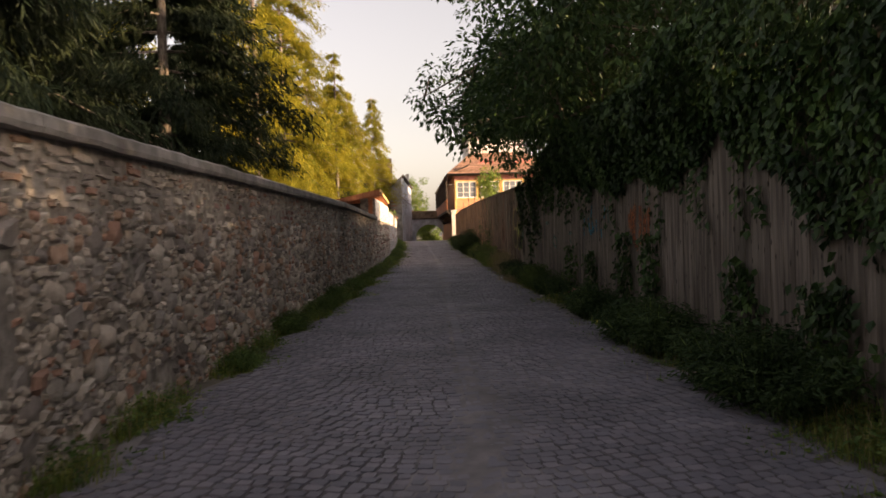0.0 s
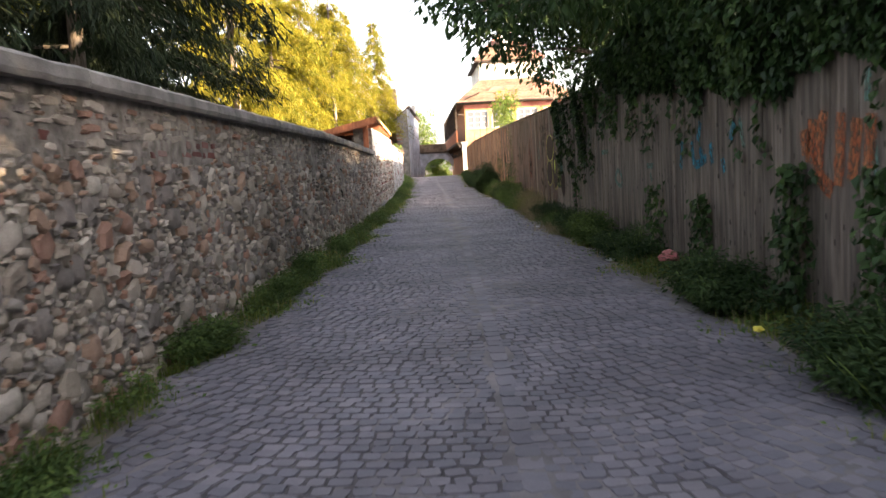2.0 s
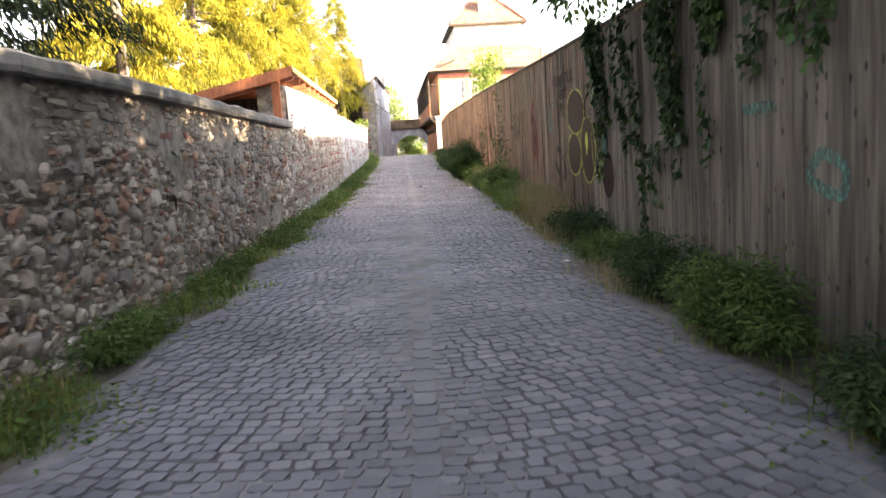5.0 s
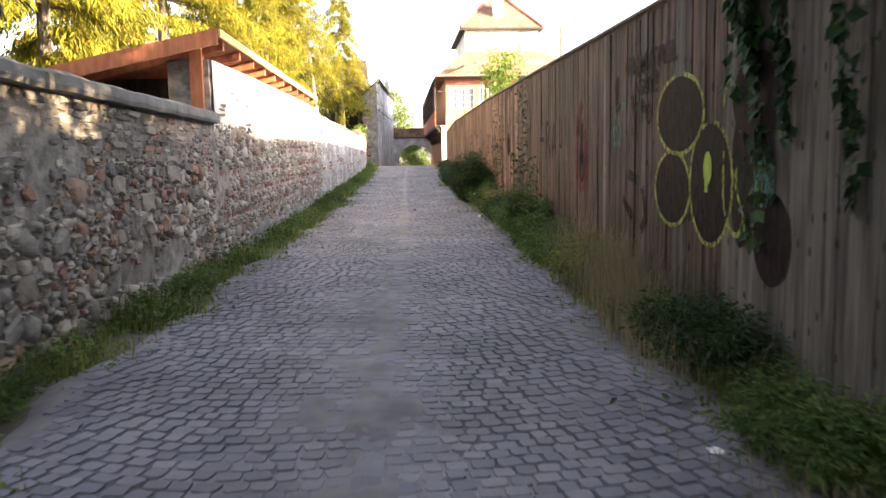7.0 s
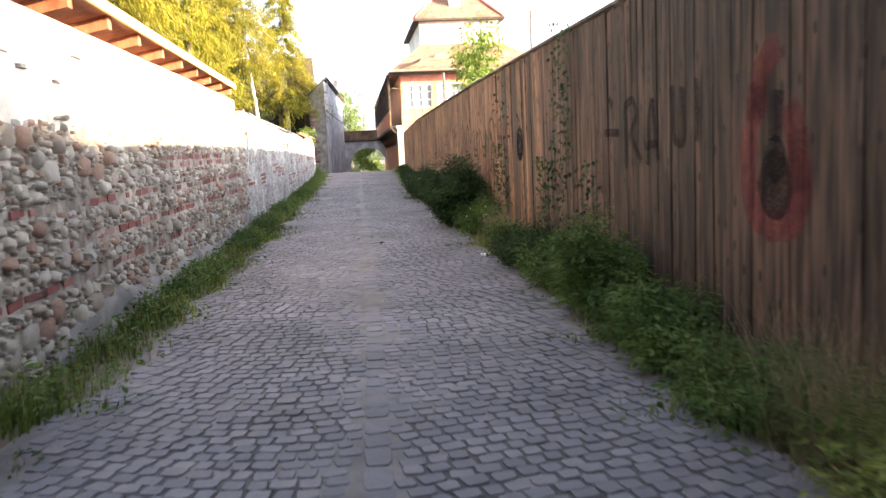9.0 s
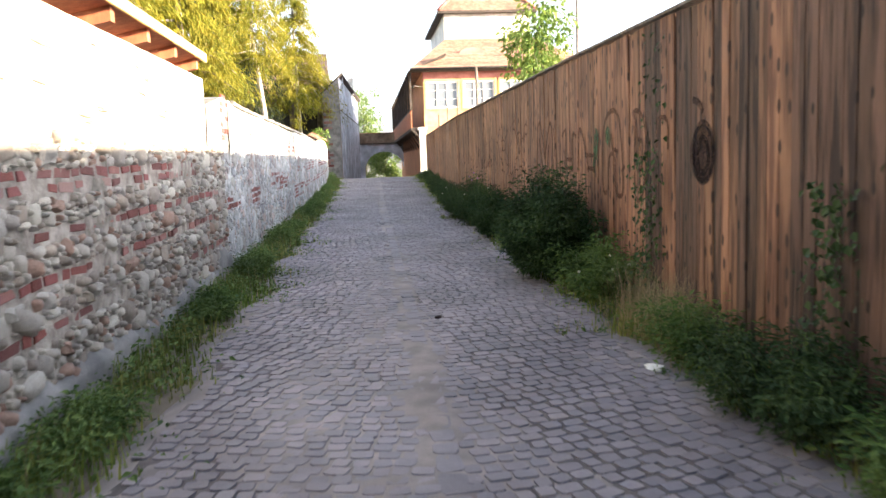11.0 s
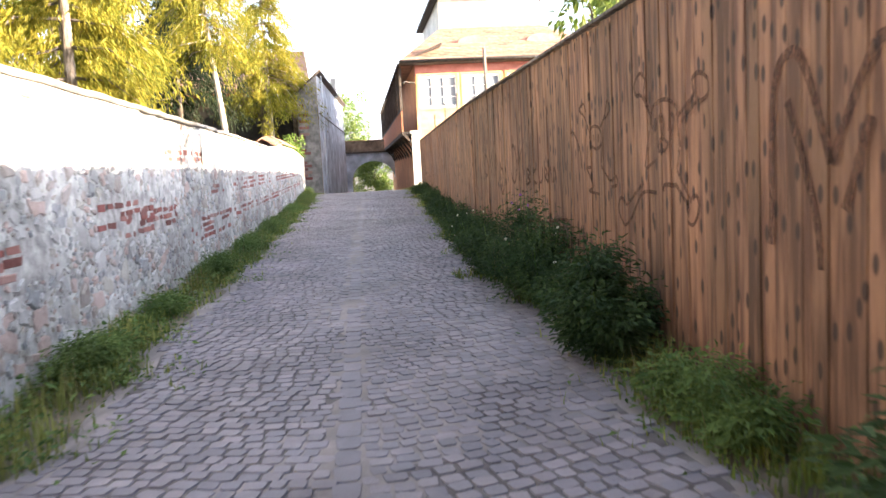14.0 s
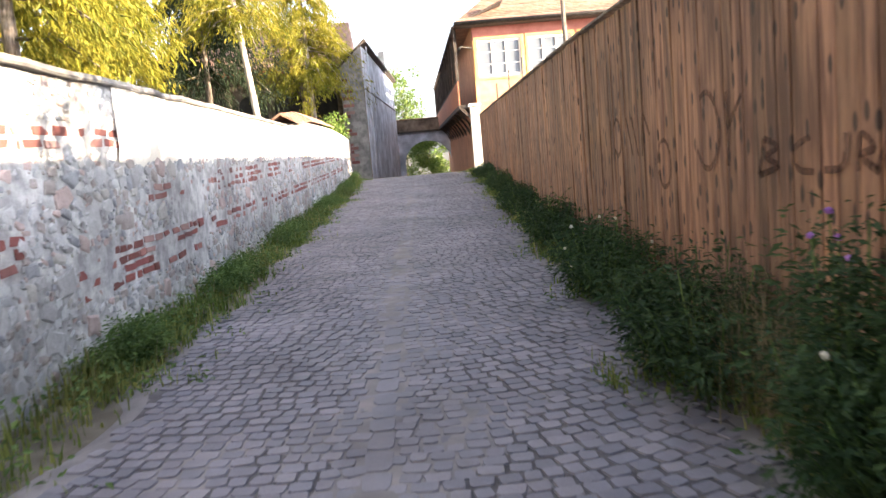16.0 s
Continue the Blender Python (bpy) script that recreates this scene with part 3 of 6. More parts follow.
def road_bed():
    V, F, n = [], [], 13
    ys = np.arange(-12, 100, 0.5)
    for y in ys:
        a, b = road_l(y) - 0.01, road_r(y) + 0.01
        V += [(a + (b - a) * i / (n - 1), y, gz(y) - 0.009) for i in range(n)]
    F = [(j * n + i, j * n + i + 1, (j + 1) * n + i + 1, (j + 1) * n + i) for j in range(len(ys) - 1) for i in range(n - 1)]
    part("bed", npmesh("bed", V, F, M["joint"], True), M["joint"], road, "dark soil in the joints")


def road_dust():
    """Dust trodden over the setts: thick down the middle and at the edges, in patches elsewhere."""
    V, F = [], []
    ys, n = np.concatenate([np.arange(-12, 1, 0.5), np.arange(1, 50, 0.09), np.arange(50, 100, 0.4)]), 49
    for y in ys:
        a, b = road_l(y) - 0.24, road_r(y) + 0.24
        for i in range(n):
            x = a + (b - a) * i / (n - 1)
            m, e = x - mid(y), min(x - a, b - x)
            d = 0.6 * noise.noise((x * 0.9, y * 0.35, 3)) + 0.6 * noise.noise((x * 2.6, y * 1.7, 5)) + 0.4 * noise.noise((x * 8, y * 6, 8)) + 0.1
            d += 0.42 * math.exp(-(m / 0.5) ** 2) + 0.45 * math.exp(-(m / 0.1) ** 2) + 0.3 * math.exp(-((e - 0.24) / 0.14) ** 2)
            V.append((x, y, gz(y) - 0.0125 + 0.0122 * max(-0.6, min(d, 1.25)) - 0.05 * max(0, 1 - e / 0.2)))
    F = [(j * n + i, j * n + i + 1, (j + 1) * n + i + 1, (j + 1) * n + i) for j in range(len(ys) - 1) for i in range(n - 1)]
    part("dust_film", npmesh("dust_film", V, F, M["dust"], True), M["dust"], road, "pale dust trodden over the setts")


road_bed()
road_dust()


# ---------- stone wall along one side ----------
def wall_body(parent, y0, y1, top, material, thick=0.45, relief=0.016):
    """The mortared core, its face lumpy where mortar was thrown on or has fallen out."""
    ys = np.linspace(y0, y1, max(3, round((y1 - y0) / (0.09 if y0 < 50 else 0.2)) + 1))
    nz = 22
    V, F = [], []
    for y in ys:
        zt = top(y)
        zb = gz(y) - 0.25
        ring = []
        for k in range(nz + 1):
            z = zb + (zt - zb) * k / nz
            d = relief * (noise.noise((y * 1.3, z * 1.6, 1)) + 0.75 * noise.noise((y * 4.5, z * 5, 4)) + 0.5 * noise.noise((y * 11, z * 11, 7)))
            ring.append((wx(y) + d, y, z))
        ring += [(wx(y) - thick, y, zt), (wx(y) - thick, y, zb)]
        V += ring
    m = nz + 3
    for j in range(len(ys) - 1):
        for i in range(m):
            F.append((j * m + i, j * m + (i + 1) % m, (j + 1) * m + (i + 1) % m, (j + 1) * m + i))
    bm = bmesh.new()
    vs = [bm.verts.new(v) for v in V]
    for f in F:
        bm.faces.new([vs[i] for i in f])
    bm.faces.new(vs[:m]); bm.faces.new(vs[-m:])
    bmesh.ops.recalc_face_normals(bm, faces=bm.faces)
    part("mortar_core", bm, material, parent)


def rubble(parent, y0, y1, top, material, scale, near, bands=(), keep=1.0, proud=0.042, seed=1, limit=300, flat=0.0, river=0.33, bare=0.42, turn=0.45):
    """Stones of four sizes packed at random, the large ones first; flat slabs in the topmost courses."""
    rng = np.random.default_rng(seed)
    out, bricks, grid = [], [], {}
    sizes = ((10, (0.17, 0.30), (0.11, 0.2)), (80, (0.10, 0.19), (0.06, 0.125)), (300, (0.05, 0.11), (0.035, 0.075)), (320, (0.028, 0.06), (0.02, 0.045)))
    slabs = ((40, (0.2, 0.38), (0.045, 0.075)), (110, (0.1, 0.22), (0.03, 0.06)), (160, (0.05, 0.12), (0.02, 0.045)))
    for zone, table in ((0, sizes), (1, slabs if flat else ())):
        for per, wr, hr in table:
            for _ in range(int(per * (y1 - y0) * (flat if zone else 2.0) / scale)):
                w, hh = rng.uniform(*wr) * scale, rng.uniform(*hr) * scale
                yc = rng.uniform(y0 + w / 2, y1 - w / 2)
                line = top(yc) - flat * (1 + 0.35 * noise.noise((yc * 0.7, 3, seed)))
                zc = rng.uniform(line, top(yc) - hh / 2) if zone else rng.uniform(gz(yc) - 0.1, line - (hh / 2 if flat else 0))
                if any(a - w / 2 < yc < b + w / 2 and c - hh / 2 < zc - gz(yc) < d + hh / 2 for a, b, c, d in bands):
                    continue
                if noise.noise((yc * 0.8, zc * 1.3, seed)) + 0.4 * noise.noise((yc * 3, zc * 3, seed)) > bare + 0.2 * rng.random() or rng.random() > keep:
                    continue
                gy, gq = int(yc / 0.4), int((zc + 5) / 0.4)
                if any(((yc - o[0]) / (w + o[2])) ** 2 + ((zc - o[1]) / (hh + o[3])) ** 2 < 0.18 for p in (-1, 0, 1) for q in (-1, 0, 1) for o in grid.get((gy + p, gq + q), ())):
                    continue
                grid.setdefault((gy, gq), []).append((yc, zc, w, hh))
                a = rng.uniform(-1, 1) * (0.08 if zone else turn)
                p = (0.03 if zone else proud) * rng.uniform(0.35, 1.1) * (0.5 + 2.6 * hh)
                cu, su = math.cos(a), math.sin(a)
                k = 3 * int(rng.integers(0, 5))
                k += 0 if rng.random() < (0 if zone else river) else int(rng.integers(1, 3))
                out.append(((wx(yc) + 0.002, yc, zc), (0, w * cu, w * su), (0, -hh * su, hh * cu), (p, 0, 0), k))
    for a, b, c, d in bands:
        zz, r = c, 0
        while zz < d - 0.02:
            y = a + (r % 2) * 0.12 + rng.uniform(-0.08, 0.08)
            while y < b + rng.uniform(-0.15, 0.1):
                w = rng.uniform(0.2, 0.26) if rng.random() > 0.25 else 0.12
                yc = y + w / 2
                if rng.random() < 0.88 and noise.noise((yc * 1.4, zz * 3, seed)) < 0.32:
                    bricks.append(((wx(yc) + 0.004, yc, gz(yc) + zz + 0.032 + rng.uniform(-0.006, 0.006)), (0, w * rng.uniform(0.9, 1.03), rng.uniform(-0.012, 0.012)), (0, rng.uniform(-0.006, 0.006), 0.07 * rng.uniform(0.6, 0.9)), (0.016 * rng.uniform(0.1, 1.6), 0, 0), int(rng.integers(0, 10))))
                y += w + 0.012
            zz += 0.078; r += 1
    lay(out, STONES, "stone", material, parent, near, True, limit)
    if bricks:
        lay(bricks, BLOCKS, "brick", M["brick"], parent, lambda c: True, False, 220)


def coping(parent, y0, y1, top, w=0.62, h=0.13, material=None, over=0.09):
    """A rounded run of coping along the wall's top, in lengths."""
    y = y0
    while y < y1 - 0.1:
        e = min(y + 2.4, y1)
        bm = bmesh.new()
        prof = [(over, 0.0), (over + 0.012, h * 0.25), (over + 0.004, h * 0.78), (over - 0.045, h), (over - w * 0.5, h * 1.22), (over - w + 0.05, h), (over - w, h * 0.7), (over - w, 0)]
        rings = []
        for yy in np.linspace(y + 0.004, e - 0.004, 15):
            j = 0.012 * noise.noise((yy * 2.3, 0, 9))
            rings.append([bm.verts.new((wx(yy) + p + j * (1 + q * 4), yy, top(yy) + q - 0.01 + 0.016 * noise.noise((yy * 3, p * 9, 4)))) for p, q in prof])
        for r0, r1 in zip(rings, rings[1:]):
            for i in range(len(prof)):
                bm.faces.new((r0[i], r0[(i + 1) % len(prof)], r1[(i + 1) % len(prof)], r1[i]))
        bm.faces.new(rings[0]); bm.faces.new(rings[-1])
        bmesh.ops.recalc_face_normals(bm, faces=bm.faces)
        part("coping_stone", bm, material or M["coping"], parent)
        y = e


def top_a(y):
    return lerp(y, ((-12, 1.84), (9, 1.85), (18, 1.85), (25.5, 1.72)))


def top_b(y):
    return 2.42 if y < 34.42 else lerp(y, ((34.4, 2.16), (35.3, 2.30)))


def top_c(y):
    return lerp(y, ((35.3, 2.30), (35.6, 2.34), (36.2, 2.26), (52, 2.24)))


def top_d(y):
    return lerp(y, ((52, 2.24), (55, 2.45), (60, 2.5), (66, 2.5), (74, 2.45)))


wall_a = thing("wall_rubble", "old rubble stone wall with rounded concrete coping", "wall", kind="structure")
wall_body(wall_a, -12, 25.45, top_a, M["mortar"], relief=0.015)
coping(wall_a, -12, 25.45, top_a)
rubble(wall_a, 2.5, 25.4, lambda y: top_a(y) - 0.02, M["rubble"], 1.0, lambda c: 8.0 < c[1] < 11.5, flat=0.4, river=0.3, proud=0.056, bare=0.32,
       bands=((8.2, 9.3, 1.6, 1.66), (10.6, 12.0, 1.5, 1.62), (18.8, 20.0, 1.42, 1.5)), seed=1)
wall_b = thing("wall_banded", "rubble stone wall with red brick courses and sunlit plastered head", "wall", kind="structure")
wall_body(wall_b, 25.45, 34.4, top_b, M["mortar"], relief=0.012)
wall_body(wall_b, 34.44, 35.3, top_b, M["mortar"])
rubble(wall_b, 25.5, 35.28, lambda y: 1.72, M["rubble_mixed"], 0.95, lambda c: True,
       bands=((25.7, 31.5, 0.47, 0.53), (27.0, 34.6, 0.72, 0.78), (25.6, 29.5, 0.98, 1.04), (30.0, 34.8, 0.96, 1.02), (29.5, 33.8, 1.2, 1.32), (33.4, 35.2, 0.42, 0.48)), proud=0.062, seed=2, limit=700, river=0.85, bare=0.5, turn=0.3)
wall_c = thing("wall_lime_washed", "pale mortared stone wall with red brick courses and thin coping", "wall", kind="structure")
wall_body(wall_c, 35.3, 52, top_c, M["mortar_pale"])
coping(wall_c, 36.0, 52, top_c, 0.56, 0.06, M["coping"], 0.05)
rubble(wall_c, 35.32, 51.9, lambda y: top_c(y) - 0.03 if 40.2 < y < 43.9 else 1.75, M["rubble_pale"], 0.98, lambda c: c[1] < 46,
       bands=((37.3, 38.6, 0.7, 0.94), (39.6, 41.3, 0.86, 1.1), (42.9, 45.6, 0.42, 0.74), (45.6, 52, 0.55, 0.72), (44.4, 45.6, 0.98, 1.1), (46.0, 51.5, 0.95, 1.18), (41.7, 43.8, 1.42, 1.58), (40.2, 42.2, 0.74, 0.98), (35.4, 36.2, 0.75, 0.9)),
       keep=0.95, proud=0.02, seed=3, limit=700, river=0.15, bare=0.34)
wall_d = thing("wall_far", "pale stone wall with tiled capping near the old building", "wall", kind="structure")
wall_body(wall_d, 52, 74.6, top_d, M["mortar_pale"])
rubble(wall_d, 52, 74.5, lambda y: 1.8, M["rubble_pale"], 1.9, lambda c: 52 < c[1] < 54, bands=((52, 66, 0.55, 0.7), (52, 64, 0.95, 1.1)), keep=0.7, proud=0.03, seed=4)


def plaster_coat(parent, y0, y1, top):
    """The smooth coat left on the head of the wall, with a ragged lower edge."""
    n = int((y1 - y0) / 0.1)
    V, F = [], []
    for i in range(n + 1):
        y = y0 + (y1 - y0) * i / n
        zb = 1.66 + 0.07 * noise.noise((y * 1.7, 2, 8)) + 0.04 * noise.noise((y * 7, 2, 8))
        zt = top(y) - 0.004
        for k in range(7):
            z = zb + (zt - zb) * k / 6
            V.append((wx(y) + 0.022 + 0.012 * noise.noise((y * 2.5, z * 2.5, 6)) - (0.02 if k == 0 else 0), y, z))
    F = [(i * 7 + k, (i + 1) * 7 + k, (i + 1) * 7 + k + 1, i * 7 + k + 1) for i in range(n) for k in range(6)]
    part("plaster_coat", npmesh("plaster_coat", V, F, M["plaster"], True), M["plaster"], parent, "pale sunlit lime plaster")


plaster_coat(wall_b, 25.5, 34.38, top_b)
plaster_coat(wall_b, 34.46, 35.2, top_b)
plaster_coat(wall_c, 35.75, 41.0, top_c)
plaster_coat(wall_c, 43.8, 51.98, top_c)
plaster_coat(wall_d, 52.0, 74.5, top_d)


def render_skirt(parent, y0, y1):
    """Cement render patched over the foot of the wall, broken along its upper edge."""
    n = int((y1 - y0) / 0.06)
    V, F = [], []
    for i in range(n + 1):
        y = y0 + (y1 - y0) * i / n
        zb = gz(y) - 0.1
        zt = gz(y) + 0.24 + 0.2 * noise.noise((y * 0.7, 5, 3)) + 0.12 * noise.noise((y * 2.6, 5, 3)) + 0.05 * noise.noise((y * 9, 5, 3))
        for k in range(8):
            z = zb + (zt - zb) * k / 7
            V.append((wx(y) + 0.05 + 0.012 * noise.noise((y * 3, z * 3, 6)) - (0.06 if k == 7 else 0), y, z))
    F = [(i * 8 + k, (i + 1) * 8 + k, (i + 1) * 8 + k + 1, i * 8 + k + 1) for i in range(n) for k in range(7)]
    part("render_skirt", npmesh("render_skirt", V, F, M["skirt"], True), M["skirt"], parent, "broken grey cement render at the foot")


render_skirt(wall_b, 26.6, 35.2)


def loose_stones(parent, y0, y1, top, n, seed):
    """Stones that show through the plaster."""
    rng = np.random.default_rng(seed)
    out = []
    for _ in range(n):
        y = rng.uniform(y0 + 0.2, y1 - 0.2)
        z = rng.uniform(1.75, top(y) - 0.1)
        w, hh = rng.uniform(0.1, 0.28), rng.uniform(0.02, 0.045)
        out.append(((wx(y) + 0.018, y, z), (0, w, rng.uniform(-0.02, 0.02)), (0, 0, hh), (0.022, 0, 0), 3 * int(rng.integers(0, 5)) + 1))
    lay(out, STONES, "plaster_stone", M["rubble"], parent, lambda c: True)


loose_stones(wall_b, 25.6, 34.3, top_b, 34, 14)
loose_stones(wall_c, 36.2, 41, top_c, 8, 15)


def brick_pier():
    """Brick toothing in the lit head of the wall."""
    rng = np.random.default_rng(12)
    out = []
    for r in range(7):
        for k in range(2):
            if rng.random() < 0.75:
                out.append(((wx(35.5) + 0.006, 35.35 + 0.24 * k + 0.1 * (r % 2), 1.86 + 0.078 * r), (0, 0.22, 0), (0, 0, 0.065), (0.03, 0, 0), int(rng.integers(0, 10))))
    lay(out, BLOCKS, "brick", M["brick"], wall_c, lambda c: True, False)


brick_pier()


def tile_cap(parent, y0, y1):
    """Two small slopes of clay tiles on the wall."""
    n = int((y1 - y0) / 0.22)
    for i in range(n):
        y = y0 + i * (y1 - y0) / n
        bm = prism([(0.14, 0.0), (0.15, 0.03), (-0.2, 0.24), (-0.56, 0.02), (-0.55, -0.01), (-0.2, 0.2)], "y", y + 0.004, y + 0.214)
        bmesh.ops.translate(bm, verts=bm.verts, vec=(wx(y), 0, top_d(y) + 0.0))
        part("tile", bm, M["tile"], parent)


tile_cap(wall_d, 53.0, 61.0)


# ---------- shed above the wall ----------
def shed():
    t = thing("garden_shed", "low shed with red-brown timber roof above the stone wall", "shed")
    y0, y1 = 25.35, 34.5
    x0, x1, z0, z1 = -1.0, -4.6, 2.62, 1.85
    sl = (z1 - z0) / (x1 - x0)
    bm = prism([(x0, z0), (x0, z0 + 0.05), (x1, z1 + 0.05), (x1, z1)], "y", y0 - 0.25, y1)
    part("roof_deck", bm, M["red_wood"], t, "red-brown board roof")
    part("fascia", box(0.03, y1 - y0 + 0.25, 0.09, (x0 + 0.018, (y0 + y1) / 2 - 0.12, z0 + 0.02), 0.006), M["yellow_trim"], t, "sunlit fascia board")
    part("verge_board", prism([(x0, z0 - 0.10), (x0, z0 + 0.07), (x1, z1 + 0.07), (x1, z1 - 0.10)], "y", y0 - 0.285, y0 - 0.253), M["red_wood"], t)
    for i in range(11):
        y = y0 + 0.1 + i * 0.88
        bm = prism([(x0 - 0.03, z0 - 0.11), (x0 - 0.03, z0 - 0.005), (x1, z1 - 0.005), (x1, z1 - 0.11)], "y", y, y + 0.09)
        part("rafter", bm, M["red_wood"], t)
    part("corner_post", box(0.13, 0.13, z0 + 0.0, (-1.32, y0 + 0.1, (z0 - 0.1) / 2)), M["red_wood"], t)
    part("back_wall", box(0.12, y1 - y0, 1.9, (-4.5, (y0 + y1) / 2, 0.95)), M["dark_wood"], t)
    # dark sheet added inside; it stands for the shade under the roof
    part("inner_wall", box(3.2, 0.08, 1.9, (-2.95, y0 + 1.0, 1.35)), M["dark_wood"], t, "dark sheet standing for the shed's inner shade")
    part("end_wall", box(3.2, 0.12, 2.0, (-3.0, y1 - 0.2, 1.0)), M["dark_wood"], t)
    for k in range(3):
        part("front_rail", box(3.0, 0.06, 0.13, (-2.95, y0 + 0.06, 1.3 + 0.24 * k)), M["red_wood"], t)


shed()


# ---------- board fence ----------
def fence():
    rng = np.random.default_rng(21)
    ys = list(np.arange(-12, 68.0, 2.3))
    for i, a in enumerate(ys):
        b = min(a + 2.3, 68.4)
        col = M["grey_wood"] if a < 22 else M["umber_wood"] if a < 31 else M["brown_wood"]
        p = thing("fence_panel", "tall weathered grey board fence panel" if a < 22 else "tall dark weathered brown board fence panel" if a < 31 else "tall reddish-brown board fence panel with knots", "fence", "fence panels along the lane")
        ang = math.atan2(fx(b) - fx(a), b - a)
        near = a > -1
        w0 = 0.118 if near else 0.3
        y = a
        while y < b - 0.02:
            w = min(w0 * rng.uniform(0.88, 1.14), b - y)
            yc = y + w / 2
            top = lerp(yc, FENCE_TOP) - 0.05 + rng.uniform(-0.012, 0.012)
            bot = gz(yc) - 0.05 + rng.uniform(0, 0.05)
            d = rng.uniform(-0.006, 0.006)
            bm = bmesh.new()
            box(0.022, w - 0.003, top - bot, (0, 0, 0), 0.003, bm)
            rot = pose(fx(yc) - 0.011 + d, yc, (top + bot) / 2, rng.uniform(-0.25, 0.25), rng.uniform(-0.3, 0.3), -math.degrees(ang) + rng.uniform(-0.9, 0.9))
            age = yc + rng.normal() * 1.6
            ob = part("board", bm, M["grey_wood"] if age < 22.5 else M["umber_wood"] if age < 31.5 else M["brown_wood"], p)
            ob.matrix_basis = rot
            y += w
        yc = (a + b) / 2
        L = math.hypot(b - a, fx(b) - fx(a))
        mz = 0.5 * (lerp(yc, FENCE_TOP) + gz(yc)) - 0.05
        # unseen sheet behind the boards, added to stop sun through the gaps
        ob = part("backing_boards", box(0.012, L - 0.004, lerp(yc, FENCE_TOP) - gz(yc) - 0.02), col, p)
        ob.matrix_basis = pose(fx(yc) + 0.016, yc, mz, math.degrees(math.atan2(gz(b) - gz(a), b - a)), 0, -math.degrees(ang))
        for z, nm in ((0.35, "rail"), (1.25, "rail"), (2.0, "rail")):
            ob = part(nm, box(0.05, L, 0.09), col, p)
            ob.matrix_basis = pose(fx(yc) + 0.05, yc, gz(yc) + z, math.degrees(math.atan2(gz(b) - gz(a), b - a)), 0, -math.degrees(ang))
        ob = part("cap_board", box(0.13, L + 0.0, 0.028, (0, 0, 0), 0.005), M["grey_wood"], p, "weathered capping board")
        ob.matrix_basis = pose(fx(yc) + 0.01, yc, lerp(yc, FENCE_TOP) - 0.02, math.degrees(math.atan2(lerp(b, FENCE_TOP) - lerp(a, FENCE_TOP), b - a)), 0, -math.degrees(ang))
        ob = part("post", box(0.1, 0.1, 2.3, (0, 0, 0), 0.006), col, p)
        ob.matrix_basis = pose(fx(a) + 0.13, a, gz(a) + 1.1)


fence()

pier = thing("gate_pier", "white plastered pier at the end of the fence", "pier")
part("shaft", box(0.36, 0.4, 2.6, (3.74, 69.0, gz(68.7) + 1.25), 0.015), M["plaster"], pier)
part("cap", box(0.5, 0.52, 0.12, (3.74, 69.0, gz(68.7) + 2.6), 0.02), M["plaster"], pier)


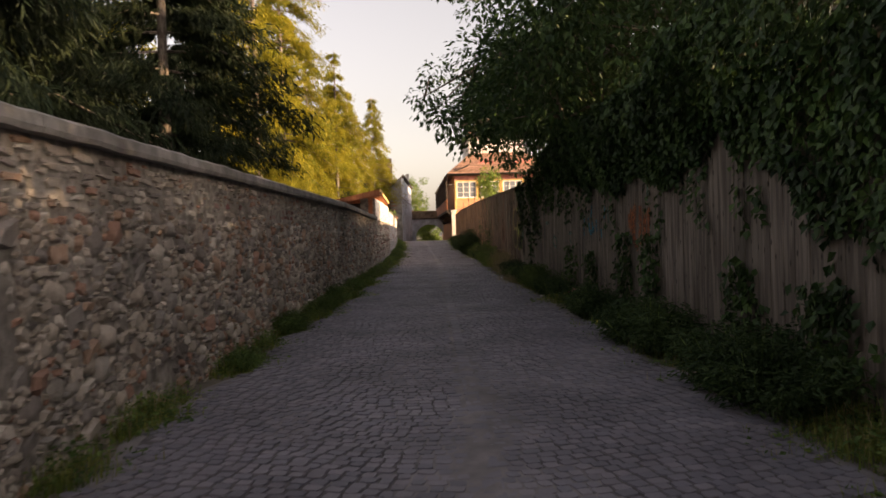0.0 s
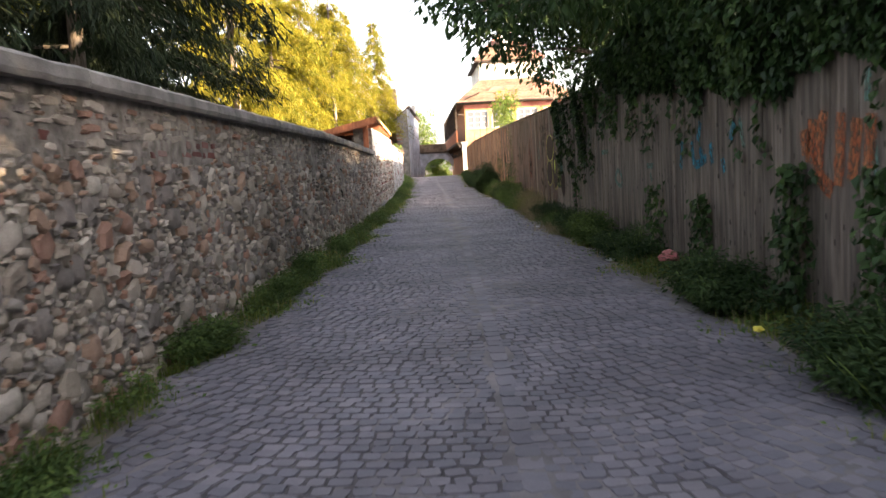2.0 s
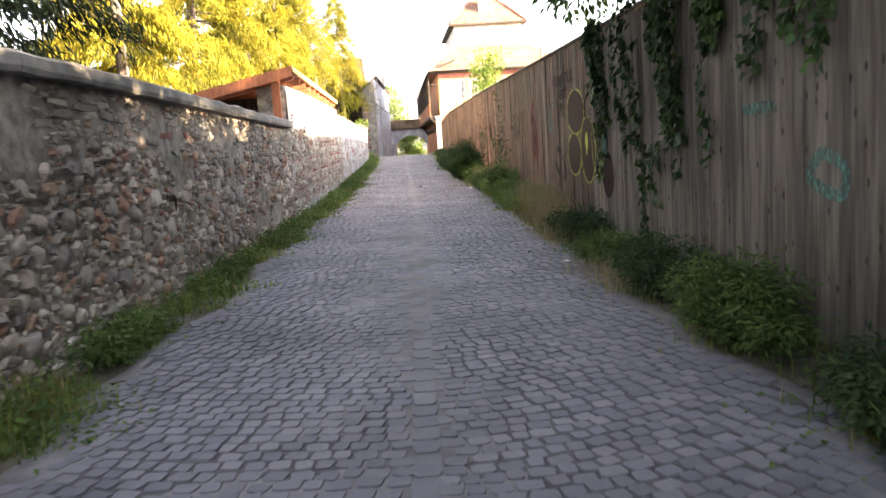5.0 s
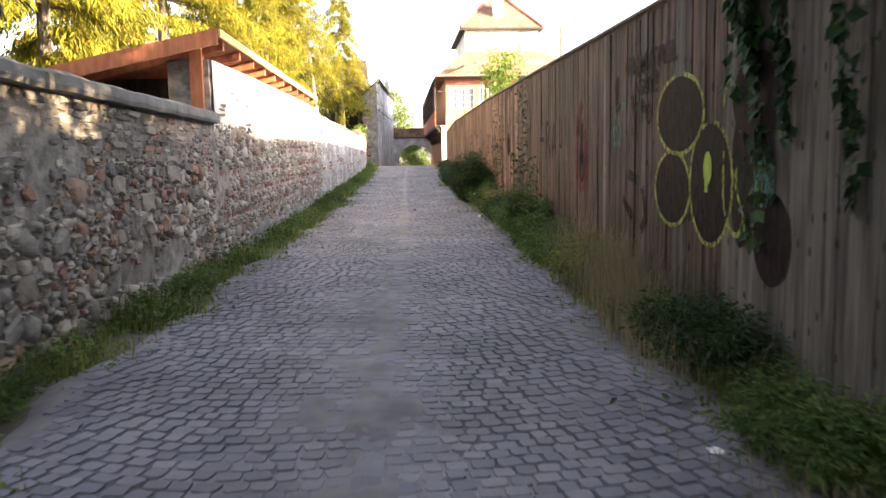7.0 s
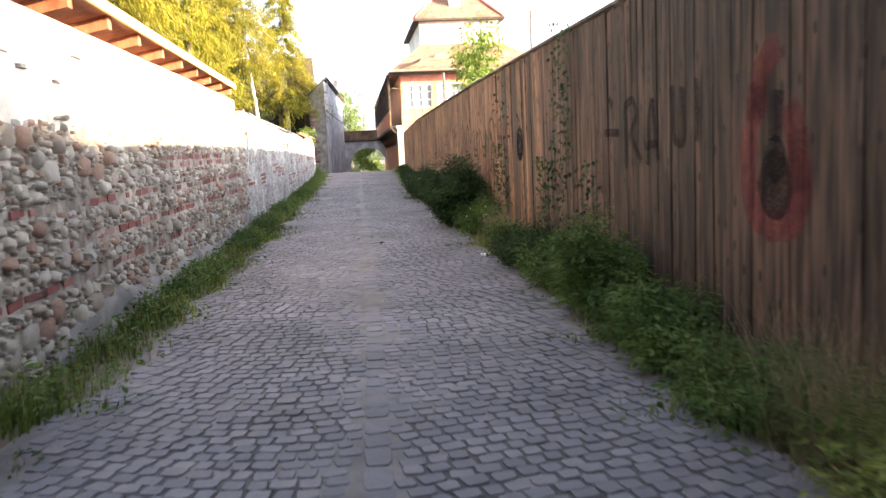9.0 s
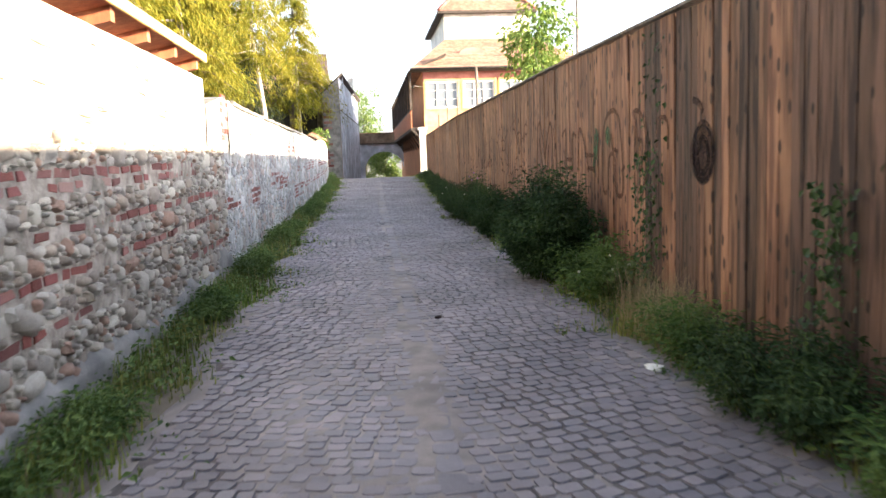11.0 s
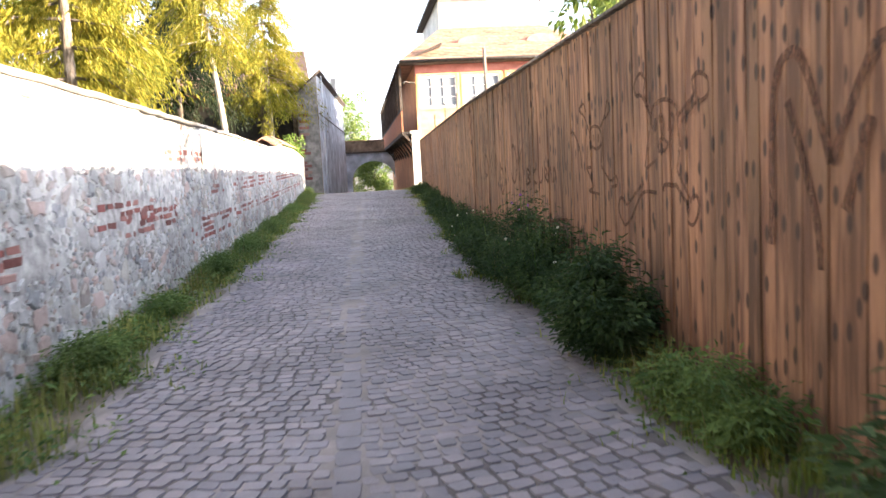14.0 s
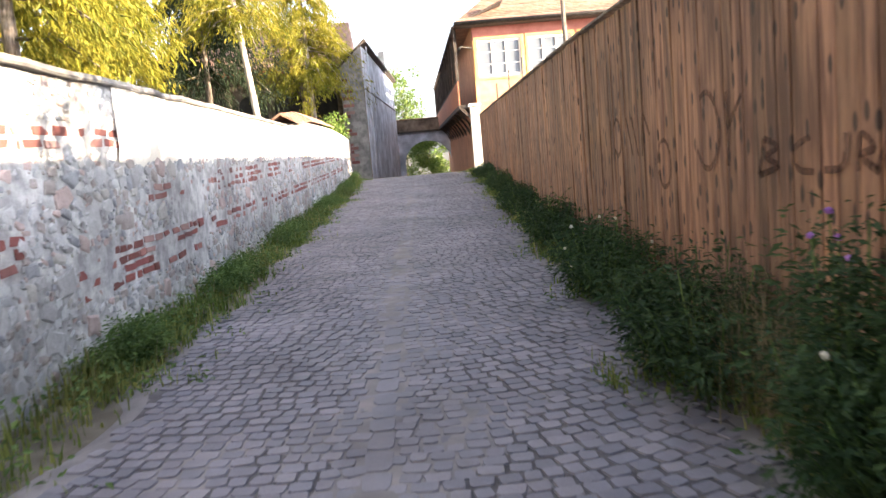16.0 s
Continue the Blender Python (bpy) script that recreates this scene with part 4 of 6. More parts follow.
# ---------- salmon house with gallery ----------
def house():
    h = thing("house", "salmon two-storey house with hipped tile roof and timber gallery", "house")
    X0, X1, Y0, Y1, ZE = 3.95, 13.0, 70.0, 86.0, 6.45
    g = gz(75) - 0.6
    wins = [(4.12, 5.9), (6.2, 7.95), (8.3, 10.05), (10.5, 12.2)]
    WZ0, WZ1 = 4.38, 5.86
    # front wall in strips round the openings
    bm = bmesh.new()
    box(X1 - X0, 0.35, WZ0 - g, ((X0 + X1) / 2, Y0 + 0.175, (WZ0 + g) / 2), 0, bm)
    xs = [X0] + [v for w in wins for v in w] + [X1]
    for a, b in zip(xs[::2], xs[1::2]):
        box(b - a, 0.35, WZ1 - WZ0, ((a + b) / 2, Y0 + 0.175, (WZ0 + WZ1) / 2), 0, bm)
    part("front_wall", bm, M["salmon"], h)
    part("frieze", box(X1 - X0, 0.37, ZE - WZ1, ((X0 + X1) / 2, Y0 + 0.17, (ZE + WZ1) / 2)), M["pinkband"], h, "faded red frieze under the eave")
    part("side_wall", box(0.35, 30, ZE - g, (X0 + 0.18, Y0 + 15.35, (ZE + g) / 2)), M["salmon"], h)
    part("back_wall", box(X1 - X0 - 0.36, 0.3, ZE - g, ((X0 + X1) / 2, Y1, (ZE + g) / 2)), M["salmon"], h)
    part("end_wall", box(0.3, Y1 - Y0 - 0.4, ZE - g, (X1 - 0.16, (Y0 + Y1) / 2 + 0.2, (ZE + g) / 2)), M["salmon"], h)
    part("corner_trim", box(0.16, 0.03, 3.1, (X0 + 0.08, Y0 - 0.016, 4.3)), M["yellow_trim"], h)
    part("sill_band", box(X1 - X0, 0.05, 0.12, ((X0 + X1) / 2, Y0 - 0.026, 3.35)), M["pinkband"], h)
    for a, b in wins:
        # dark sheet behind the panes; the room's shade is its colour
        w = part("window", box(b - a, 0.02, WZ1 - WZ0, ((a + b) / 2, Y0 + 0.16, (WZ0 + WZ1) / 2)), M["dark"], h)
        cx, cw = (a + b) / 2, b - a
        for z in (WZ0 - 0.05, WZ1 + 0.05):
            part("surround", box(cw + 0.24, 0.05, 0.1, (cx, Y0 - 0.026, z)), M["yellow_trim"], w)
        for x in (a - 0.06, b + 0.06):
            part("surround", box(0.12, 0.05, WZ1 - WZ0, (x, Y0 - 0.026, (WZ0 + WZ1) / 2)), M["yellow_trim"], w)
        for k in range(4):
            part("mullion", box(0.09, 0.07, WZ1 - WZ0, (a + 0.045 + (cw - 0.09) * k / 3, Y0 + 0.06, (WZ0 + WZ1) / 2)), M["white_paint"], w, "white painted mullion")
        for z in (WZ0 + 0.05, WZ1 - 0.05):
            part("rail", box(cw - 0.01, 0.06, 0.1, (cx, Y0 + 0.056, z)), M["white_paint"], w)
        for z in (WZ0 + 0.5, WZ0 + 0.98):
            part("glazing_bar", box(cw - 0.02, 0.04, 0.035, (cx, Y0 + 0.06, z)), M["white_paint"], w)
        for k in range(3):
            part("pane", box((cw - 0.09) / 3 - 0.05, 0.008, WZ1 - WZ0 - 0.2, (a + 0.045 + (cw - 0.09) * (k + 0.5) / 3, Y0 + 0.075, (WZ0 + WZ1) / 2)), M["glass"], w)
    # roof: hipped, with rows of tiles
    e = 0.75
    E = [(X0 - e, Y0 - e), (X1 + e, Y0 - e), (X1 + e, Y1 + e), (X0 - e, Y1 + e)]
    R0, R1, ZR, ym = 5.75, 11.0, 8.75, 74.3
    bm = bmesh.new()
    vs = [bm.verts.new((x, y, ZE - 0.02)) for x, y in E] + [bm.verts.new((R0, ym, ZR)), bm.verts.new((R1, ym, ZR))]
    for f in ((0, 1, 5, 4), (1, 2, 5), (2, 3, 4, 5), (3, 0, 4)):
        bm.faces.new([vs[i] for i in f])
    bm.faces.new([vs[i] for i in (3, 2, 1, 0)])
    bmesh.ops.recalc_face_normals(bm, faces=bm.faces)
    roof = part("roof", bm, M["tile"], h, "sunlit clay tile hip roof")
    # tile courses on the front slope, each a thin stepped strip
    n = 22
    for i in range(n):
        s0, s1 = i / n, (i + 1) / n
        P = lambda s, k: (E[k][0] + ((R0, R1)[k] - E[k][0]) * s, E[k][1] + (ym - E[k][1]) * s, ZE + (ZR - ZE) * s)
        a, b, c, d = P(s0, 0), P(s0, 1), P(s1, 1), P(s1, 0)
        bm = bmesh.new()
        q = [bm.verts.new((p[0], p[1] - o, p[2] + z)) for p, o, z in ((a, 0.03, 0.0), (b, 0.03, 0.0), (b, 0.03, 0.05), (c, 0.0, 0.03), (d, 0.0, 0.03), (a, 0.03, 0.05))]
        bm.faces.new((q[0], q[1], q[2], q[5])); bm.faces.new((q[5], q[2], q[3], q[4]))
        part("tile_course", bm, M["tile"], roof)
    part("gutter", tube([(X0 - e, Y0 - e - 0.06, ZE), (X1 + e, Y0 - e - 0.06, ZE)], [0.07, 0.07]), M["iron"], roof)
    part("eave_board", box(X1 - X0 + 2 * e, e + 0.0, 0.06, ((X0 + X1) / 2, Y0 - e / 2 - 0.01, ZE - 0.06)), M["dark_wood"], roof)
    for x, z in ((7.0, 7.55), (10.4, 7.55)):
        s = (z - ZE) / (ZR - ZE)
        y = Y0 - e + (ym - Y0 + e) * s
        bm = bmesh.new()
        pts = [(x + 0.75 * math.cos(t), 0.34 * math.sin(t)) for t in np.linspace(0, math.pi, 12)]
        prism(pts, "y", y - 0.15, y + 0.7, bm)
        bmesh.ops.translate(bm, verts=bm.verts, vec=(0, 0, z))
        part("eyebrow_dormer", bm, M["pinkband"], roof)
    bm = box(0.75, 0.75, 3.4, (8.2, 75.4, 11.6), 0.02)
    part("chimney", bm, M["white_paint"], roof)
    # raised attic storey behind the front slope
    att = part("attic", box(5.3, 9.6, 2.5, (8.35, 79.2, 9.05)), M["plaster"], h, "pale plastered attic storey")
    part("attic_eave", box(6.1, 10.4, 0.14, (8.35, 79.2, 10.34)), M["dark_wood"], att)
    bm = bmesh.new()
    b4 = [bm.verts.new((8.35 + sx * 3.0, 79.2 + sy * 5.15, 10.415)) for sx, sy in ((-1, -1), (1, -1), (1, 1), (-1, 1))]
    r2 = [bm.verts.new((8.35, 77.6, 13.6)), bm.verts.new((8.35, 80.8, 13.6))]
    bm.faces.new(b4[::-1])
    for f in ((b4[0], b4[1], r2[0]), (b4[1], b4[2], r2[1], r2[0]), (b4[2], b4[3], r2[1]), (b4[3], b4[0], r2[0], r2[1])):
        bm.faces.new(f)
    bmesh.ops.recalc_face_normals(bm, faces=bm.faces)
    part("attic_roof", bm, M["tile"], att, "steep clay tile roof")
    for sx in (-1, 1):
        part("hip_ridge", tube([(8.35 + sx * 3.0, 74.05, 10.46), (8.35, 77.6, 13.65)], [0.11, 0.11], 6), M["pinkband"], att, "red hip tiles")
    # gallery along the lane
    GY1 = 100.0
    gal = part("gallery", box(0.72, GY1 - Y0 - 0.2, 0.16, (X0 - 0.37, (Y0 + GY1) / 2 + 0.1, 3.28)), M["dark_wood"], h, "dark timber gallery above the lane")
    part("gallery_eave", prism([(X0 - 0.82, ZE - 0.1), (X0 - 0.82, ZE - 0.02), (X0 + 1.3, ZE + 0.9), (X0 + 1.3, ZE + 0.8)], "y", Y0 - 0.2, GY1), M["dark_wood"], gal)
    part("parapet", box(0.06, GY1 - Y0 - 0.2, 0.95, (X0 - 0.70, (Y0 + GY1) / 2 + 0.1, 3.84)), M["red_wood"], gal, "red-brown board parapet")
    part("handrail", box(0.1, GY1 - Y0 - 0.2, 0.08, (X0 - 0.70, (Y0 + GY1) / 2 + 0.1, 4.36)), M["dark_wood"], gal)
    for i in range(13):
        y = Y0 + 0.2 + i * (GY1 - Y0 - 0.6) / 12
        part("gallery_post", box(0.12, 0.12, 2.1, (X0 - 0.70, y, 5.42)), M["dark_wood"], gal)
        part("bracket", prism([(X0 - 0.02, 2.2), (X0 - 0.02, 2.45), (X0 - 0.7, 3.19), (X0 - 0.5, 3.19)], "y", y - 0.06, y + 0.06), M["dark_wood"], gal)
    part("lamp_arm", tube([(X0 - 0.05, Y0 - 0.1, 5.55), (X0 - 0.5, Y0 - 0.3, 5.62), (X0 - 0.6, Y0 - 0.32, 5.5)], [0.03, 0.03, 0.09]), M["iron"], h)


house()

for x, y, z0, z1 in ((4.5, 67.6, 2.0, 3.9), (4.95, 67.4, 2.0, 4.35), (5.45, 67.2, 2.2, 4.75)):
    s = thing("garden_stake", "thin wooden garden stake behind the fence", "stake", "garden stakes")
    part("stick", tube([(x, y, gz(y)), (x + 0.03, y, z1)], [0.035, 0.03]), M["grey_wood"], s)


# ---------- old building across the lane ----------
def old_building():
    b = thing("old_building", "tall old grey rendered building with brick corner pier", "building")
    # narrow block along the lane, its roof falling away from the lane
    fl = [(-0.85, 75.0), (0.05, 96.0), (-1.9, 96.0), (-1.9, 75.0)]
    bm = bmesh.new()
    lo = [bm.verts.new((x, y, -0.6)) for x, y in fl]
    hi = [bm.verts.new((x, y, 6.85 if x > -1.5 else 5.75)) for x, y in fl]
    bm.faces.new(lo); bm.faces.new(hi)
    for k in range(4):
        bm.faces.new((lo[k], lo[(k + 1) % 4], hi[(k + 1) % 4], hi[k]))
    bmesh.ops.recalc_face_normals(bm, faces=bm.faces)
    part("lane_block", bm, M["oldstone"], b)
    part("side_render", prism([(-0.845, 75.3), (-0.80, 75.3), (0.12, 96.0), (0.06, 96.0)], "z", -0.5, 4.75), M["greyrender"], b, "smooth grey cement render")
    part("upper_render", prism([(-0.846, 75.2), (-0.83, 75.2), (0.085, 96.0), (0.06, 96.0)], "z", 4.76, 6.8), M["greyrender"], b)
    part("render_ledge", prism([(-0.83, 75.2), (-0.77, 75.2), (0.16, 96.0), (0.1, 96.0)], "z", 4.74, 4.80), M["coping"], b)
    part("front_pier", prism([(-1.9, 0.0), (-1.9, 5.72), (-0.86, 6.84), (-0.86, 0.0)], "y", 74.93, 74.998), M["coping"], b, "plastered pier with brick quoins")
    rng = np.random.default_rng(5)
    for i in range(29):
        w = 0.5 if i % 2 else 0.28
        part("quoin_brick", box(w, 0.03, 0.14, (-1.86 + w / 2, 74.91, 0.9 + 0.165 * i), 0.004), M["brick"] if rng.random() < 0.5 else M["coping"], b)
    bm = bmesh.new()
    q = [bm.verts.new(v) for v in ((-0.62, 74.75, 6.92), (0.35, 96.3, 6.92), (-1.95, 96.3, 5.62), (-2.05, 74.75, 5.62))]
    r = bmesh.ops.extrude_face_region(bm, geom=[bm.faces.new(q)])
    bmesh.ops.translate(bm, verts=[v for v in r["geom"] if isinstance(v, bmesh.types.BMVert)], vec=(0, 0, 0.1))
    bmesh.ops.recalc_face_normals(bm, faces=bm.faces)
    part("lane_roof", bm, M["dark_wood"], b, "dark eave of the narrow roof")
    part("chimney", box(0.4, 0.5, 1.3, (-0.3, 88, 7.4), 0.02), M["plaster"], b)
    part("downpipe", tube([(-0.62, 76.0, 6.8), (-0.62, 76.0, 0.6)], [0.03, 0.03]), M["greyrender"], b)
    # ruinous wing behind the trees
    part("wing_wall", box(9.6, 0.5, 7.2, (-6.72, 79.25, 2.9)), M["oldstone"], b, "brown ruinous masonry")
    part("wing_back", box(9.6, 0.4, 7.2, (-6.72, 92, 2.9)), M["oldstone"], b)
    part("wing_roof", prism([(78.3, 6.35), (78.3, 6.5), (85.5, 9.6), (92.8, 6.5), (92.8, 6.35)], "x", -12.0, -1.95), M["tile"], b, "old clay tile roof")
    for x in (-3.2, -5.0, -6.8, -8.6, -10.4):
        pts = [(x - 0.72, 2.55), (x + 0.72, 2.55)] + [(x + 0.72 * math.cos(t), 4.7 + 0.55 * math.sin(t)) for t in np.linspace(0, math.pi, 10)]
        # no opening is cut: a dark sheet on the wall carries the shade
        w = part("arched_window", prism(pts, "y", 78.9, 78.985), M["dark"], b, "dark arched sheet standing for a shaded opening")
        for sx in (-0.8, 0.8):
            part("jamb", box(0.14, 0.1, 2.2, (x + sx, 78.94, 3.6)), M["oldstone"], w)
    part("string_course", box(9.4, 0.12, 0.16, (-6.7, 78.93, 2.45)), M["oldstone"], b)
    part("wing_eave", box(9.8, 0.6, 0.14, (-6.8, 78.7, 6.28)), M["red_wood"], b)


old_building()


def gate():
    g = thing("gateway", "low arched masonry gateway across the lane", "gateway")
    ya, yb = 96.1, 97.0
    x0, x1, cx, r = 0.0, 4.3, 2.25, 1.72
    zs = 0.9
    bm = bmesh.new()
    pts = [(cx + r * math.cos(t), zs + 1.55 * math.sin(t)) for t in np.linspace(math.pi, 0, 17)]
    prev = None
    ring = [(x0 - 0.3, -0.6), (x0 - 0.3, 3.1), (x1, 3.1), (x1, -0.6), (cx + r, -0.6)] + pts[::-1] + [(cx - r, -0.6)]
    prism(ring, "y", ya, yb, bm)
    bmesh.ops.triangulate(bm, faces=[f for f in bm.faces if len(f.verts) > 4])
    part("arch_wall", bm, M["greyrender"], g)
    part("parapet", box(4.6, 0.7, 0.85, (2.0, 96.6, 3.62)), M["oldstone"], g, "brown brick parapet")
    part("ledge", box(4.6, 1.1, 0.12, (2.0, 96.5, 3.15)), M["dark_wood"], g)
    for i in range(15):
        part("cap_tile", box(0.29, 0.85, 0.08, (-0.15 + i * 0.3, 96.6, 4.09), 0.02), M["tile"], g)


gate()


# ---------- trees ----------
def conifer(x, y, h, r, n, material, base=0.06, seed=1, droop=0.55, bare=0.0, label="tall conifer with drooping sprays coloured yellow-green as if sunlit", size=0.34, lean=(0, 0), bark=None):
    rng = np.random.default_rng(seed)
    t = thing("conifer_tree", label, "tree", "conifers behind the wall")
    z0 = gz(y) - 0.1
    top = lambda s: (x + lean[0] * s, y + lean[1] * s, z0 + h * s)
    part("trunk", tube([top(s) for s in np.linspace(0, 0.97, 9)], [0.02 + 0.018 * h * 0.55 * (1 - s) for s in np.linspace(0, 0.97, 9)], 8), bark or M["bark"], t)
    P, D, N = [], [], []
    lim = bmesh.new()
    levels = int(h * 2.0)
    for i in range(levels):
        s = base + bare + (0.97 - base - bare) * (i + rng.uniform(0, 0.8)) / levels
        R = r * (1 - ((s - bare * 0.6) / (1 - bare * 0.6)) ** 1.35) * rng.uniform(0.65, 1.15) + 0.25
        for k in range(int(rng.integers(4, 7))):
            a = rng.uniform(0, 2 * math.pi)
            c = np.array(top(s))
            L = R * rng.uniform(0.6, 1.12)
            d = np.array((math.cos(a), math.sin(a), 0))
            m = max(6, int(1.0 * n * L / (levels * 5 * r * 0.55)))
            u = rng.uniform(0.12, 1, m) ** 0.75
            off = rng.normal(size=(m, 3)) * (0.07 + 0.15 * u[:, None] * min(1, L / 2)) * (1, 1, 0.6)
            p = c + d * (u * L)[:, None] + np.array((0, 0, 1)) * (0.22 * u * L - droop * L * u ** 2)[:, None] + off
            P.append(p)
            D.append(np.tile(d * 0.55 + np.array((0, 0, -0.85)), (m, 1)) + rng.normal(size=(m, 3)) * 0.35)
            N.append(np.tile(d + np.array((0, 0, 0.6)), (m, 1)) + rng.normal(size=(m, 3)) * 0.6)
            if L > 0.8 and k < 3:
                tube([c, c + d * L * 0.5 + (0, 0, 0.11 * L - droop * L * 0.25), c + d * L * 0.9 + (0, 0, 0.2 * L - droop * L * 0.81)], [0.035, 0.025, 0.01], 4, lim)
    P, D, N = map(np.concatenate, (P, D, N))
    sz = size * rng.uniform(0.55, 1.3, len(P))
    V, F = leaves(P, D, N, sz * 1.15, sz * 0.23)
    part("limb", lim, bark or M["bark"], t)["kind"] = "stuff"
    part("crown", npmesh("crown", V, F, material), material, t)
    return t


def crown_leaves(centres, radii, n, size, rng, flat=0.8):
    """Leaf sprays round the twig ends of a broad-leaved crown."""
    P, D, N = [], [], []
    for c, r in zip(centres, radii):
        m = max(8, int(n * r ** 2))
        d = rand_dirs(m, rng)
        p = c + d * (r * rng.uniform(0.25, 1.0, m) ** 0.6)[:, None] * (1, 1, flat)
        P.append(p)
        D.append(d * 0.7 + np.array((0, 0, -0.55)) + rng.normal(size=(m, 3)) * 0.4)
        N.append(d * 0.3 + np.array((0, 0, 0.9)) + rng.normal(size=(m, 3)) * 0.5)
    P, D, N = map(np.concatenate, (P, D, N))
    sz = size * rng.uniform(0.6, 1.25, len(P))
    return leaves(P, D, N, sz, sz * 0.5)


def broad_tree(x, y, h, label, material, centres_fn, n, size, seed, trunk_r=0.2, name="broadleaf_tree"):
    rng = np.random.default_rng(seed)
    t = thing(name, label, "tree")
    z0 = gz(y) - 0.1
    part("trunk", tube([(x, y, z0), (x + 0.1, y, z0 + h * 0.25), (x - 0.05, y + 0.1, z0 + h * 0.5), (x + 0.05, y, z0 + h * 0.8)], [trunk_r, trunk_r * 0.8, trunk_r * 0.6, trunk_r * 0.2], 9), M["bark"], t)
    cs, rs = centres_fn(rng)
    lim = bmesh.new()
    nodes = []
    for k, c in enumerate(cs):
        if k % 9 == 0:
            b = Vector((x, y, z0 + h * rng.uniform(0.28, 0.6)))
            e = Vector(c)
            pts = [b.lerp(e, s) + Vector((rng.normal() * 0.12, rng.normal() * 0.12, 0.5 * s * (1 - s) * (e - b).length * 0.6)) * (0 if s in (0, 1) else 1) for s in np.linspace(0, 1, 6)]
            tube(pts, [trunk_r * f for f in (0.45, 0.36, 0.28, 0.2, 0.12, 0.04)], 6, lim)
            nodes += pts[1:]
    for c in cs:
        e = Vector(c)
        b = min(nodes, key=lambda q: (q - e).length)
        if (b - e).length > 0.05:
            tube([b, b.lerp(e, 0.5) + Vector((rng.normal() * 0.1, rng.normal() * 0.1, 0.08)), e], [trunk_r * 0.12, trunk_r * 0.07, 0.006], 4, lim)
    part("limb", lim, M["bark"], t)["kind"] = "stuff"
    V, F = crown_leaves(cs, rs, n, size, rng)
    part("crown", npmesh("crown", V, F, material), material, t)


def walnut_centres(rng):
    cs, rs = [], []
    for i in range(210):
        c = np.array((rng.uniform(0.9, 9.5), rng.uniform(5, 23), rng.uniform(3.4, 10.5)))
        if c[0] < 3.2 and c[2] < 3.1 + 0.25 * (3.2 - c[0]) + rng.uniform(0, 0.6):
            continue
        if c[0] < 2.0 and not 10 < c[1] < 23:
            continue
        cs.append(c); rs.append(rng.uniform(0.55, 1.0))
    for y, x, z in ((19.5, 0.4, 4.6), (18.0, 0.55, 4.0), (16.5, 0.8, 3.6), (20.5, 0.7, 5.4), (15.5, 1.0, 3.3), (17.2, 1.2, 3.2), (18.5, 1.5, 3.5), (14.5, 1.3, 3.2), (20, 1.4, 4.4), (16, 1.7, 3.4), (19, 2.2, 3.6), (13.4, 1.7, 3.1), (21, 2.0, 4.2)):
        cs.append(np.array((x, y, z))); rs.append(0.5)
    # leaf clusters added out of view behind the fence to shade the wall
    for i in range(150):
        cs.append(np.array((rng.uniform(4.5, 9.0), rng.uniform(-7, 10) if i % 2 else rng.uniform(15, 23), rng.uniform(2.8, 5.6)))); rs.append(rng.uniform(0.6, 0.95))
    for i in range(75):
        cs.append(np.array((rng.uniform(1.5, 4.4), rng.uniform(11, 23), rng.uniform(3.1, 5.4)))); rs.append(rng.uniform(0.5, 0.85))
    return cs, rs


broad_tree(5.4, 12.5, 11, "large dark green broad-leaved tree overhanging the fence", M["walnut"], walnut_centres, 430, 0.15, 31, 0.3)


def young_centres(rng):
    cs = [np.array((3.95 + abs(rng.normal()) * 0.4, 42.0 + rng.normal() * 0.7, rng.uniform(2.2, 4.7))) for _ in range(34)]
    return cs, [rng.uniform(0.22, 0.42) for _ in cs]


broad_tree(4.1, 42.0, 4.6, "slender young light green tree behind the fence", M["young"], young_centres, 620, 0.15, 33, 0.06)


def back_centres(rng):
    cs = [np.array((0.5 + rng.normal() * 1.1, 106 + rng.normal() * 1.2, rng.uniform(1.0, 8.6))) for _ in range(30)]
    return cs, [rng.uniform(0.7, 1.2) for _ in cs]


broad_tree(0.5, 106, 8.5, "sunlit light green tree beyond the gateway", M["young"], back_centres, 160, 0.28, 34, 0.15)


def arch_centres(rng):
    cs = [np.array((2.3 + rng.normal() * 0.9, 101.5 + rng.normal() * 0.8, rng.uniform(0.1, 2.6))) for _ in range(30)]
    return cs, [rng.uniform(0.5, 0.9) for _ in cs]


broad_tree(2.4, 101.5, 2.8, "sunlit shrub seen through the gateway arch", M["young"], arch_centres, 420, 0.2, 35, 0.06, "shrub")

def cap_centres(rng):
    cs = [np.array((-1.85 + rng.normal() * 0.2, 70.5 + rng.normal() * 1.0, rng.uniform(2.4, 3.3))) for _ in range(16)]
    return cs, [rng.uniform(0.25, 0.45) for _ in cs]


broad_tree(-2.0, 70.5, 2.8, "sunlit yellow-green shrub leaning over the wall", M["young"], cap_centres, 380, 0.15, 36, 0.05, "shrub")
# these trees take the foliage copy whose colour already holds their shade
DARKL = "conifer behind the wall, its shade put into a dark green"
conifer(-6.6, 11.5, 13, 3.4, 52000, M["conifer_shade"], 0.05, 41, label=DARKL, size=0.2)
conifer(-5.6, 18.5, 15, 3.2, 66000, M["conifer_shade"], 0.05, 42, label=DARKL, size=0.2)
conifer(-9.5, 16.0, 17, 4.0, 36000, M["conifer_shade"], 0.05, 43, label=DARKL, size=0.32)
conifer(-11.0, 21.5, 18, 4.4, 30000, M["conifer_shade"], 0.05, 56, label=DARKL, size=0.36)
